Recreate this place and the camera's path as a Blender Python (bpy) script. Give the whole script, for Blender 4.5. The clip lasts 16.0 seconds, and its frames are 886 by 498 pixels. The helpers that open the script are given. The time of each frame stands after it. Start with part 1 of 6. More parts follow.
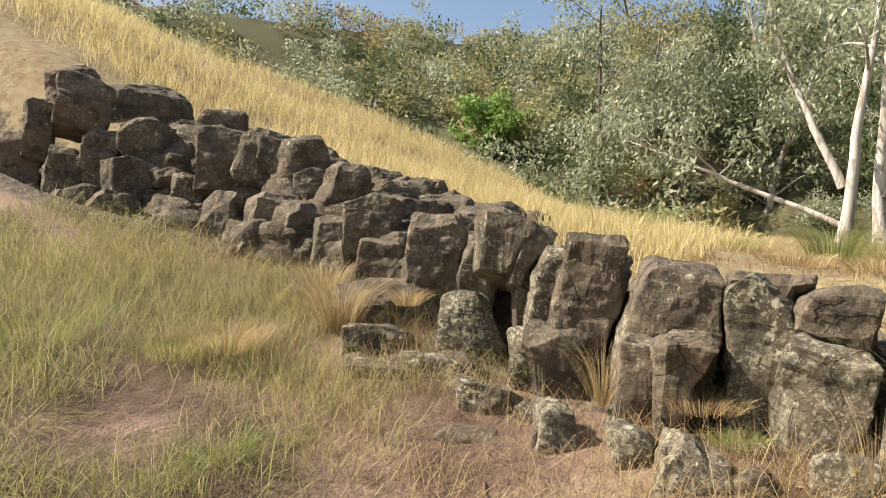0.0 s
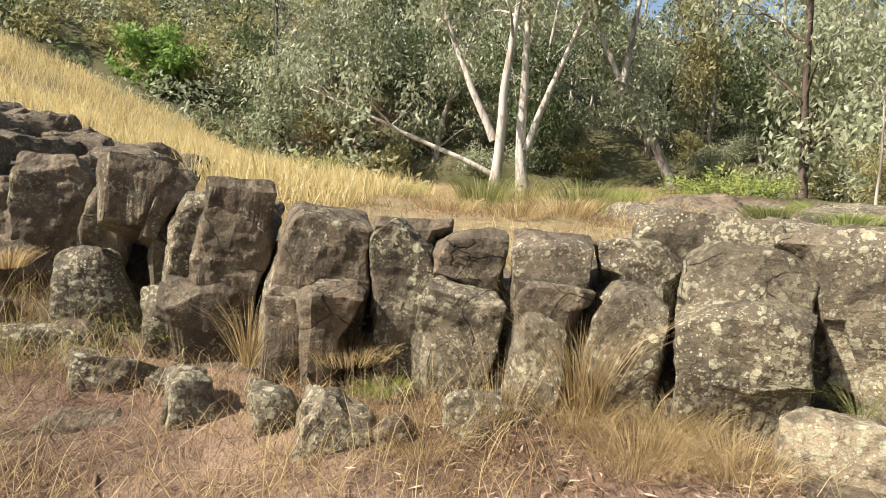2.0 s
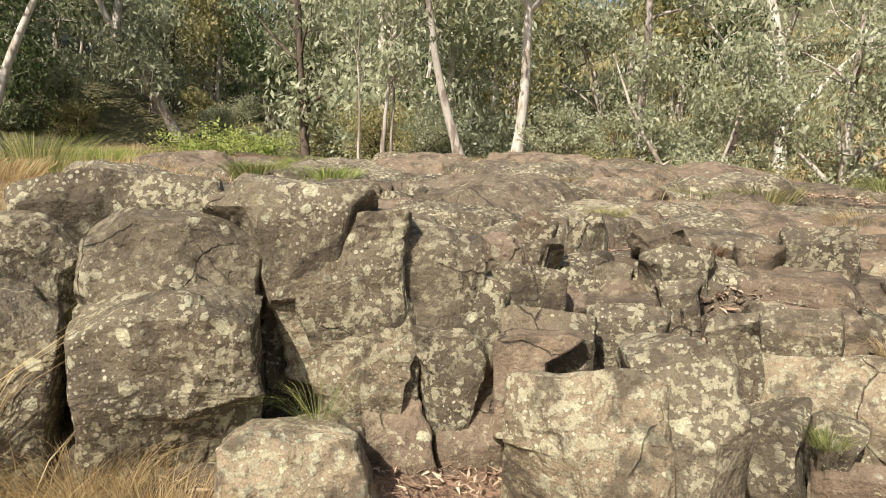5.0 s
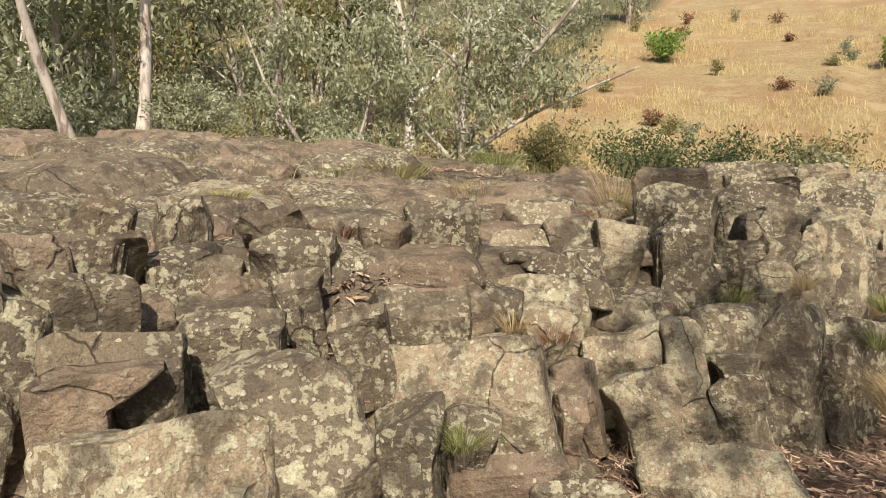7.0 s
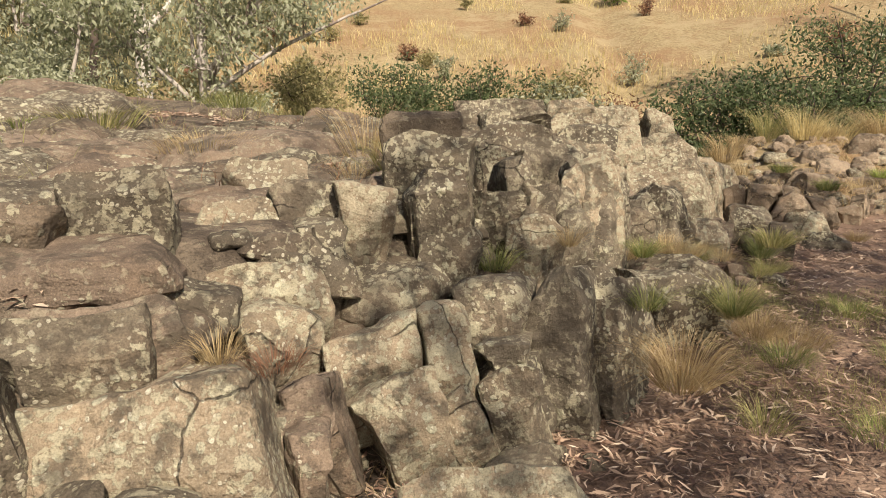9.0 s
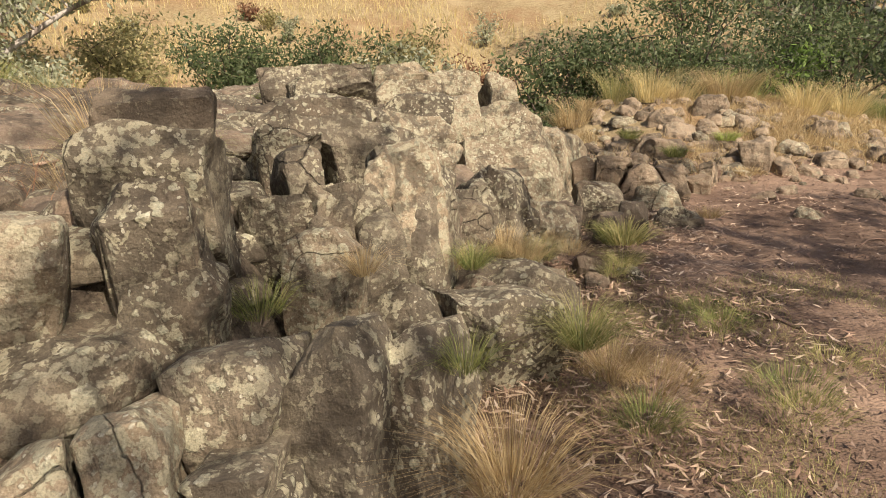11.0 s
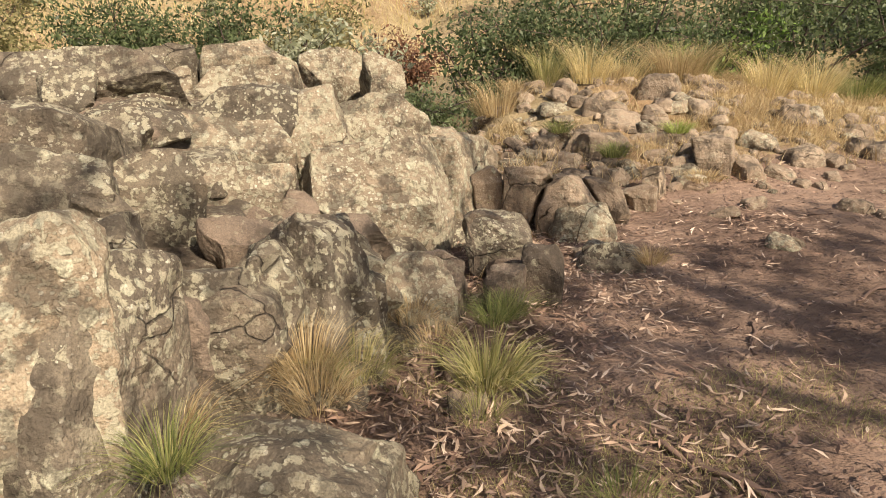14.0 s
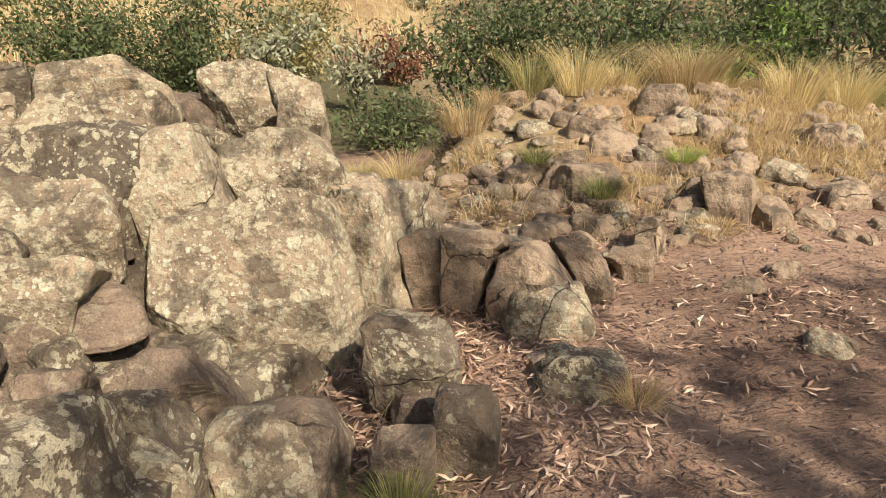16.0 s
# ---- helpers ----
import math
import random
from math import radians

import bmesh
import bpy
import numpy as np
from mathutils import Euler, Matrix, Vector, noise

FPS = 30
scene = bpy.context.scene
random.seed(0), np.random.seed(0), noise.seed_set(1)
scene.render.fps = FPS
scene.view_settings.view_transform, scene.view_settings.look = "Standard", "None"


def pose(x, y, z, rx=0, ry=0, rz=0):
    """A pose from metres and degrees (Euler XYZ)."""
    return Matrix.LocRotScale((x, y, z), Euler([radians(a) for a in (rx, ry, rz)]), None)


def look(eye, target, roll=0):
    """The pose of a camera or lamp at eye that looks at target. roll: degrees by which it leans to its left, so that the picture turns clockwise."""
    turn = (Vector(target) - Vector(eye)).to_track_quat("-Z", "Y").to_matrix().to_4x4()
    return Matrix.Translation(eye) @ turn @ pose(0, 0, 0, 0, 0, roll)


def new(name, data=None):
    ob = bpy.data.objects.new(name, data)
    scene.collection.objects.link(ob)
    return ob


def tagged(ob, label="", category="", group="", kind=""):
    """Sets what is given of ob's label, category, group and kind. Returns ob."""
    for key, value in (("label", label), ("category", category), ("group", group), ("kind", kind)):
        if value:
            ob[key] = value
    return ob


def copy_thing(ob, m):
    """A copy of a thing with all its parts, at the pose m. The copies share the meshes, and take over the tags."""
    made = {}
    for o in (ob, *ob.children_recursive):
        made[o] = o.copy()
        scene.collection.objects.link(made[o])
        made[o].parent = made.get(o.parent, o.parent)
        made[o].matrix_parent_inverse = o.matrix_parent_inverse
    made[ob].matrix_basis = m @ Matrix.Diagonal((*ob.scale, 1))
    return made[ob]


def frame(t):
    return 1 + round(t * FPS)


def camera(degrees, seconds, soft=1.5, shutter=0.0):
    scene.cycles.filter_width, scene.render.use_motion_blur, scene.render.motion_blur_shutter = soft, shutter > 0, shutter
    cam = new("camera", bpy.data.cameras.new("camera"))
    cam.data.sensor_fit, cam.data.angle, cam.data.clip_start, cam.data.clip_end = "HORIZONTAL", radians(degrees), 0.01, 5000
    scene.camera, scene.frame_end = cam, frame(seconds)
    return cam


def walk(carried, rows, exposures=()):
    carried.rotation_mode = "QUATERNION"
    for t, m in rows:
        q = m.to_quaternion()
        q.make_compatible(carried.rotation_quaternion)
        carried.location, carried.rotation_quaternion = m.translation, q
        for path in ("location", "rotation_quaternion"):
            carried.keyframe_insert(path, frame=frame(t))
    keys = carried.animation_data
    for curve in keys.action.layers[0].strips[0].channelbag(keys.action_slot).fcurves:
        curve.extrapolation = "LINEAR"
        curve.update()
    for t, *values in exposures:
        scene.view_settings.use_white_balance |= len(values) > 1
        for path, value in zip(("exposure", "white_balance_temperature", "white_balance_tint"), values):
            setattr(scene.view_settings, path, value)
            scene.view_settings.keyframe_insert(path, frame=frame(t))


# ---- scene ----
import functools

cam = camera(66.2, 16.0, soft=1.0)

PATH = [
    (0, (0.638, -5.231, 1.632), (-1.108, -6.203, 1.568), 1.1),
    (0.5, (0.482, -5.244, 1.631), (-1.382, -5.96, 1.513), 1.2),
    (1, (0.388, -5.236, 1.617), (-1.555, -5.684, 1.472), 1.3),
    (1.5, (0.27, -5.166, 1.602), (-1.708, -5.409, 1.43), 1.3),
    (2, (0.137, -5.075, 1.614), (-1.85, -5.178, 1.417), 1.4),
    (2.5, (-0.004, -4.973, 1.612), (-1.993, -4.966, 1.4), 1.3),
    (3, (-0.188, -4.867, 1.605), (-2.171, -4.743, 1.377), 1.3),
    (3.5, (-0.393, -4.751, 1.614), (-2.351, -4.429, 1.363), 1.2),
    (4, (-0.554, -4.61, 1.608), (-2.434, -3.978, 1.348), 1.0),
    (4.2, (-0.624, -4.535, 1.596), (-2.456, -3.777, 1.333), 0.9),
    (6.3, (-1.144, -3.81, 1.511), (-2.317, -2.219, 1.206), 1.2),
    (6.5, (-1.16, -3.743, 1.499), (-2.248, -2.093, 1.195), 1.1),
    (7, (-1.175, -3.541, 1.49), (-2.03, -1.762, 1.169), 0.8),
    (7.5, (-1.193, -3.349, 1.501), (-1.865, -1.503, 1.128), 0.7),
    (8, (-1.216, -3.139, 1.516), (-1.754, -1.262, 1.085), 0.6),
    (8.5, (-1.245, -2.915, 1.525), (-1.64, -1.012, 1.055), 0.4),
    (9, (-1.237, -2.68, 1.514), (-1.447, -0.753, 1.021), 0.3),
    (9.5, (-1.167, -2.422, 1.534), (-1.243, -0.492, 1.015), 0.0),
    (10, (-1.097, -2.173, 1.542), (-1.075, -0.247, 1.004), -0.2),
    (10.2, (-1.065, -2.063, 1.538), (-1.01, -0.141, 0.989), -0.2),
    (12.3, (-0.518, -0.899, 1.48), (-0.248, 0.974, 0.833), -0.2),
    (12.5, (-0.48, -0.795, 1.482), (-0.207, 1.076, 0.83), -0.3),
    (13, (-0.335, -0.504, 1.485), (-0.055, 1.364, 0.827), -0.4),
    (13.5, (-0.139, -0.23, 1.503), (0.141, 1.636, 0.839), -0.5),
    (14, (0.03, 0.066, 1.492), (0.307, 1.93, 0.822), -0.5),
    (14.5, (0.186, 0.376, 1.513), (0.457, 2.238, 0.835), -0.6),
    (15, (0.374, 0.698, 1.49), (0.639, 2.559, 0.807), -0.6),
    (15.5, (0.569, 1.019, 1.531), (0.829, 2.878, 0.841), -0.7),
    (16, (0.704, 1.351, 1.554), (0.954, 3.209, 0.859), -0.7),
]
walk(cam, [(t, look(eye, target, roll)) for t, eye, target, roll in PATH], [(0.0, 0.86, 6550, 10), (4.5, 0.68, 6600, 10), (6.5, 0.37, 6800, 12), (16.0, 0.66, 7100, 17)])

# ---- world and sun ----
SUN_AZ, SUN_EL = math.atan2(-0.88, 0.47), radians(44)
world = bpy.data.worlds.new("world")
scene.world = world
world.use_nodes = True
wn = world.node_tree.nodes
sky = wn.new("ShaderNodeTexSky")
sky.sky_type = "NISHITA"
sky.sun_disc = False
sky.sun_elevation = SUN_EL
sky.sun_rotation = math.pi / 2 - SUN_AZ
sky.dust_density = 2.5
wn["Background"].inputs["Strength"].default_value = 0.095
world.node_tree.links.new(sky.outputs[0], wn["Background"].inputs["Color"])
sun = new("sun", bpy.data.lights.new("sun", "SUN"))
sun.data.energy = 5.0
sun.data.angle = radians(0.6)
sun.data.color = (1.0, 0.93, 0.82)
to_sun = Vector((math.cos(SUN_AZ) * math.cos(SUN_EL), math.sin(SUN_AZ) * math.cos(SUN_EL), math.sin(SUN_EL)))
sun.matrix_world = look(to_sun * 100, (0, 0, 0))

# ---- small numeric helpers ----


def hash2(ix, iy, seed):
    h = (ix.astype(np.int64) * 374761393 + iy.astype(np.int64) * 668265263 + seed * 974711) & 0x7FFFFFFF
    h = ((h ^ (h >> 13)) * 1274126177) & 0x7FFFFFFF
    return ((h ^ (h >> 16)) & 0xFFFF) / 65535.0


def vnoise(x, y, scale, seed=0):
    """Smooth value noise, -1 to 1, with features of the given size in metres."""
    x, y = np.asarray(x, float) / scale, np.asarray(y, float) / scale
    ix, iy = np.floor(x), np.floor(y)
    fx, fy = x - ix, y - iy
    fx, fy = fx * fx * (3 - 2 * fx), fy * fy * (3 - 2 * fy)
    a, b = hash2(ix, iy, seed), hash2(ix + 1, iy, seed)
    c, d = hash2(ix, iy + 1, seed), hash2(ix + 1, iy + 1, seed)
    return 2 * ((a * (1 - fx) + b * fx) * (1 - fy) + (c * (1 - fx) + d * fx) * fy) - 1


def smooth(a, b, x):
    t = np.clip((np.asarray(x, float) - a) / (b - a), 0, 1)
    return t * t * (3 - 2 * t)


FACE = [(-5.0, -34), (-5.0, -14.5), (-5.4, -12.6), (-5.7, -10.8), (-5.3, -9.0), (-4.7, -7.3), (-4.15, -5.6), (-3.85, -4.4), (-3.5, -3.2),
        (-3.2, -2.2), (-2.5, -1.6), (-1.9, -0.7), (-1.0, 0.5), (-0.8, 1.6), (-0.45, 2.1), (0.25, 3.2), (0.6, 4.2), (0.9, 5.5), (0.9, 7.2)]


def face_distance(x, y):
    """Metres behind the foot line of the rock face (negative in front of it)."""
    x, y = np.asarray(x, float), np.asarray(y, float)
    best = np.full(x.shape, 1e9)
    sign = np.ones(x.shape)
    for (ax, ay), (bx, by) in zip(FACE, FACE[1:]):
        dx, dy = bx - ax, by - ay
        t = np.clip(((x - ax) * dx + (y - ay) * dy) / (dx * dx + dy * dy), 0, 1)
        d = np.hypot(x - ax - t * dx, y - ay - t * dy)
        side = np.where(dx * (y - ay) - dy * (x - ax) > 0, 1.0, -1.0)
        near = d < best - 1e-9
        best, sign = np.where(near, d, best), np.where(near, side, sign)
    return best * sign


def back_edge(x):
    """The y at which the rock shelf ends towards the creek."""
    return np.where(np.asarray(x) > -4, 6.2 + 0 * np.asarray(x, float), 6.2 + (-4 - np.asarray(x, float)) * 0.30)


def height(x, y):
    """The height of the ground."""
    x, y = np.asarray(x, float), np.asarray(y, float)
    d = face_distance(x, y)
    shelf = smooth(0.10, 0.85 + 0.75 * smooth(1.0, 2.5, y), d)
    low = 0.05 * vnoise(x, y, 1.3, 3) + 0.02 * vnoise(x, y, 0.35, 4)
    low = low * smooth(0.0, 1.5, np.hypot(x - 3.5, y - 3.0) - 2.0)
    low = low + 0.23 * smooth(-2.2, 0.0, d) * smooth(-1.0, -3.5, y) + 0.2 * np.maximum(0, -(y + 7.2)) * smooth(1.5, -1.5, x)
    s = np.maximum(0, -(y + 5.2))
    up = 0.86 + 0.30 * smooth(-3, -9, x) + 0.07 * vnoise(x, y, 1.1, 5) + 0.04 * vnoise(x, y, 0.4, 6)
    hill = (0.17 * s + 0.008 * s * s) * (0.62 + 0.38 * smooth(4, 15, s))
    z = low + shelf * (up - low)
    away = np.hypot(x - 0.6, y + 5.2)
    z = z + hill * smooth(-0.5, 2.5, d)
    z = z + 0.35 * vnoise(x, y, 6, 8) * smooth(9, 20, away)
    z = z - smooth(29, 36, away + 7 * smooth(-18, -11, y)) * smooth(-7, -9, y) * (hill + 1)
    edge = back_edge(x)
    bank = smooth(0, 3.2, y - edge - 3.2 * smooth(1.2, 2.6, x)) * smooth(6, 3, x)
    z = z * (1 - bank) - 0.55 * bank
    # the low rocky ridge beside the path, and the drop to the creek behind it
    crest = 8.2 + 0.12 * (x - 2)
    ridge = np.exp(-((y - crest) / np.where(y < crest, 2.1, 0.8)) ** 2) * smooth(1.0, 2.9, x)
    z = z + 0.56 * ridge * (1 - 0.6 * smooth(4.0, 7.0, x)) + ridge * (0.07 * vnoise(x, y, 0.3, 13) + 0.06 * vnoise(x, y, 0.8, 14))
    z = z - 0.9 * smooth(8.9, 11.5, y) * smooth(1.6, 4, x)
    az = np.degrees(np.arctan2(y, x + 1)) % 360
    start = 23 + 22 * smooth(125, 175, az) + 10 * smooth(60, 30, az)
    steep = 0.22 + 0.36 * smooth(150, 195, az)
    r = np.hypot(x + 1, y)
    far = np.maximum(0, r - start) * steep * smooth(300, 250, az) * smooth(-1, 20, az)
    far = far * (1 + 0.28 * smooth(140, 120, az)) * (1 + 0.06 * vnoise(x, y, 17, 9))
    z = z * (1 - 0.7 * smooth(28, 60, r) * smooth(150, 120, az)) + np.minimum(far, 25.5 + 18 * smooth(140, 120, az) + 3 * vnoise(x, y, 40, 10))
    return z


def h1(x, y):
    return float(height(np.array([x]), np.array([y]))[0])


def mesh_of(name, verts, faces, mats, smooth_faces=False, attrs=None):
    """A mesh from an array of points and an array of faces of equal size."""
    verts, faces = np.asarray(verts, np.float32), np.asarray(faces, np.int32)
    me = bpy.data.meshes.new(name)
    me.vertices.add(len(verts))
    me.vertices.foreach_set("co", verts.ravel())
    n = faces.shape[1]
    me.loops.add(faces.size)
    me.loops.foreach_set("vertex_index", faces.ravel())
    me.polygons.add(len(faces))
    me.polygons.foreach_set("loop_start", np.arange(0, faces.size, n, dtype=np.int32))
    me.polygons.foreach_set("use_smooth", np.full(len(faces), smooth_faces))
    for key, values in (attrs or {}).items():
        me.attributes.new(key, "FLOAT", "POINT").data.foreach_set("value", np.asarray(values, np.float32))
    for m in mats if isinstance(mats, (list, tuple)) else [mats]:
        me.materials.append(m)
    me.update(calc_edges=True)
    return me


# ---- materials ----


class Mat:
    """A short way to write node materials."""

    def __init__(self, name, rough=0.9):
        self.m = bpy.data.materials.new(name)
        self.m.use_nodes = True
        self.t = self.m.node_tree
        self.b = self.t.nodes["Principled BSDF"]
        self.b.inputs["Roughness"].default_value = rough
        self.b.inputs["Specular IOR Level"].default_value = 0.25
        self.co = self.t.nodes.new("ShaderNodeTexCoord").outputs["Object"]

    def put(self, socket, value):
        if isinstance(value, bpy.types.NodeSocket):
            self.t.links.new(value, socket)
        elif isinstance(value, tuple) and len(value) == 3 and socket.type == "RGBA":
            socket.default_value = (*value, 1)
        else:
            socket.default_value = value

    def noise(self, scale, detail=4, rough=0.55, co=None, distort=0.0):
        n = self.t.nodes.new("ShaderNodeTexNoise")
        self.put(n.inputs["Vector"], co or self.co)
        n.inputs["Scale"].default_value, n.inputs["Detail"].default_value = scale, detail
        n.inputs["Roughness"].default_value, n.inputs["Distortion"].default_value = rough, distort
        return n.outputs["Fac"]

    def voronoi(self, scale, feature="F1", co=None, out="Distance", rnd=1.0):
        n = self.t.nodes.new("ShaderNodeTexVoronoi")
        n.feature = feature
        self.put(n.inputs["Vector"], co or self.co)
        n.inputs["Scale"].default_value = scale
        n.inputs["Randomness"].default_value = rnd
        return n.outputs[out]

    def ramp(self, value, a, b, lo=0.0, hi=1.0):
        n = self.t.nodes.new("ShaderNodeMapRange")
        n.interpolation_type = "SMOOTHSTEP"
        for k, v in zip(("Value", "From Min", "From Max", "To Min", "To Max"), (value, a, b, lo, hi)):
            self.put(n.inputs[k], v)
        return n.outputs["Result"]

    def math(self, op, a, b=0.0):
        n = self.t.nodes.new("ShaderNodeMath")
        n.operation = op
        self.put(n.inputs[0], a)
        self.put(n.inputs[1], b)
        return n.outputs[0]

    def mix(self, fac, a, b, kind="MIX"):
        n = self.t.nodes.new("ShaderNodeMix")
        n.data_type, n.blend_type = "RGBA", kind
        self.put(n.inputs["Factor"], fac)
        self.put(n.inputs["A"] if n.inputs["A"].type == "RGBA" else n.inputs[6], a)
        self.put(n.inputs[7], b)
        return n.outputs[2]

    def vec(self, op, a, b):
        n = self.t.nodes.new("ShaderNodeVectorMath")
        n.operation = op
        self.put(n.inputs[0], a)
        if isinstance(b, bpy.types.NodeSocket):
            self.put(n.inputs[1], b)
        elif op == "SCALE":
            n.inputs["Scale"].default_value = b
        else:
            n.inputs[1].default_value = b
        return n.outputs[0]

    def attr(self, name):
        n = self.t.nodes.new("ShaderNodeAttribute")
        n.attribute_name = name
        return n.outputs["Fac"]

    def rand(self, island=False):
        if island:
            return self.t.nodes.new("ShaderNodeNewGeometry").outputs["Random Per Island"]
        return self.t.nodes.new("ShaderNodeObjectInfo").outputs["Random"]

    def bump(self, value, strength=0.5, distance=0.02, normal=None):
        n = self.t.nodes.new("ShaderNodeBump")
        n.inputs["Strength"].default_value, n.inputs["Distance"].default_value = strength, distance
        self.put(n.inputs["Height"], value)
        if normal:
            self.put(n.inputs["Normal"], normal)
        return n.outputs["Normal"]

    def done(self, colour, normal=None):
        self.put(self.b.inputs["Base Color"], colour)
        if normal:
            self.put(self.b.inputs["Normal"], normal)
        return self.m


def rock_material(name, dark, light, lichen, warm=0.35, spots=1.0):
    """Weathered sedimentary rock. lichen: how much pale crust it bears."""
    m = Mat(name, 0.92)
    shift = m.vec("ADD", m.co, m.vec("SCALE", m.t.nodes.new("ShaderNodeObjectInfo").outputs["Location"], 3.7))
    big = m.noise(1.6, 5, 0.6, shift)
    mid = m.noise(7, 6, 0.65, shift)
    fine = m.noise(60, 5, 0.7, shift)
    col = m.mix(m.ramp(big, 0.35, 0.65), dark, light)
    col = m.mix(m.ramp(mid, 0.45, 0.7, 0, 0.6), col, tuple(c * 0.62 for c in dark))
    col = m.mix(m.ramp(m.noise(2.3, 4, 0.6, m.vec("ADD", shift, (9, 3, 1))), 0.48, 0.68, 0, warm), col, (0.24, 0.16, 0.095))
    col = m.mix(m.ramp(fine, 0.3, 0.7, 0, 0.35), col, tuple(c * 0.55 for c in dark))
    col = m.mix(m.ramp(m.rand(), 0, 1, 0, 0.22), col, (0.26, 0.21, 0.15))
    wob = m.vec("ADD", shift, m.vec("SCALE", m.t.nodes.new("ShaderNodeTexNoise").outputs["Color"], 0.05))
    warp = m.noise(22, 3, 0.6, shift)
    crust = None
    where = m.ramp(m.noise(2.6, 3, 0.6, m.vec("ADD", shift, (4, 7, 2))), 0.62 - 0.30 * lichen, 0.80 - 0.30 * lichen)
    for scale, size, tone in ((9, 0.34, (0.47, 0.45, 0.31)), (19, 0.42, (0.38, 0.37, 0.26)), (42, 0.40, (0.50, 0.47, 0.35))):
        cells = m.voronoi(scale, "F1", wob)
        own = m.voronoi(scale, "F1", wob, "Color")
        rnd = m.t.nodes.new("ShaderNodeSeparateColor")
        m.put(rnd.inputs[0], own)
        limit = m.math("MULTIPLY", m.ramp(rnd.outputs[0], 1 - 0.75 * lichen * spots, 1.0, 0.0, size), m.ramp(warp, 0.3, 0.7, 0.75, 1.25))
        spot = m.math("MULTIPLY", m.ramp(m.math("SUBTRACT", limit, cells), -0.01, 0.06), where if scale != 9 else m.ramp(where, 0, 0.6, 0.15, 1))
        spot = m.math("MULTIPLY", spot, m.ramp(fine, 0.25, 0.5, 0.45, 0.95))
        col = m.mix(spot, col, tone)
        crust = spot if crust is None else m.math("MAXIMUM", crust, spot)
    ragged = m.noise(27, 4, 0.6, m.vec("ADD", shift, (3, 2, 6)), 0.35)
    patch = m.math("MULTIPLY", m.ramp(m.math("SUBTRACT", ragged, m.ramp(m.noise(3.1, 3, 0.6, shift), 0.38, 0.62, 0.07, -0.02)), 0.590 - 0.085 * lichen, 0.612 - 0.085 * lichen), m.ramp(where, 0, 1, 0.35, 0.9))
    col = m.mix(patch, col, (0.355, 0.325, 0.220))
    speck = m.noise(150, 3, 0.7, shift)
    col = m.mix(m.ramp(speck, 0.50, 0.62, 0, 0.35), col, tuple(c * 0.4 for c in dark))
    col = m.mix(m.ramp(speck, 0.44, 0.36, 0, 0.2), col, tuple(min(0.5, c * 1.8) for c in light))
    crust = m.math("MAXIMUM", crust, patch)
    grime = m.ramp(m.noise(4.2, 6, 0.72, m.vec("ADD", shift, (1, 8, 5))), 0.50, 0.60, 0, 0.72)
    col = m.mix(grime, col, (0.062, 0.050, 0.036))
    layers = m.t.nodes.new("ShaderNodeMapping")
    m.put(layers.inputs["Vector"], shift)
    layers.inputs["Scale"].default_value = (1.2, 1.2, 9)
    strata = m.noise(3.0, 5, 0.6, layers.outputs[0], 0.4)
    cracks = m.ramp(m.voronoi(1.9, "DISTANCE_TO_EDGE", m.vec("ADD", shift, m.vec("SCALE", m.t.nodes["Noise Texture"].outputs["Color"], 0.25))), 0.0, 0.009)
    gate = m.ramp(m.noise(0.9, 2, 0.5, shift), 0.56, 0.60)
    cracks = m.math("SUBTRACT", 1.0, m.math("MULTIPLY", m.math("SUBTRACT", 1.0, cracks), gate))
    col = m.mix(m.ramp(cracks, 0, 1, 0.55, 0), col, (0.04, 0.032, 0.026))
    rel = m.math("ADD", m.math("MULTIPLY", mid, 1.0), m.math("ADD", m.math("MULTIPLY", strata, 0.12), m.math("MULTIPLY", cracks, 0.4)))
    n1 = m.bump(rel, 1.0, 0.045)
    n2 = m.bump(m.math("ADD", fine, m.math("MULTIPLY", crust, 0.5)), 0.8, 0.010, n1)
    return m.done(col, n2)


ROCK_BROWN = rock_material("brown_rock", (0.098, 0.078, 0.056), (0.195, 0.153, 0.106), 0.50, 0.35)
ROCK_GREY = rock_material("grey_rock", (0.098, 0.082, 0.058), (0.195, 0.163, 0.112), 0.88, 0.25)
ROCK_PALE = rock_material("lichened_rock", (0.200, 0.158, 0.104), (0.40, 0.32, 0.21), 1.15, 0.3)
ROCK_RED = rock_material("purple_brown_rock", (0.150, 0.112, 0.080), (0.27, 0.205, 0.145), 0.5, 0.4)

ROCK_TAN = rock_material("tan_rock", (0.235, 0.175, 0.118), (0.42, 0.325, 0.22), 0.35, 0.45)


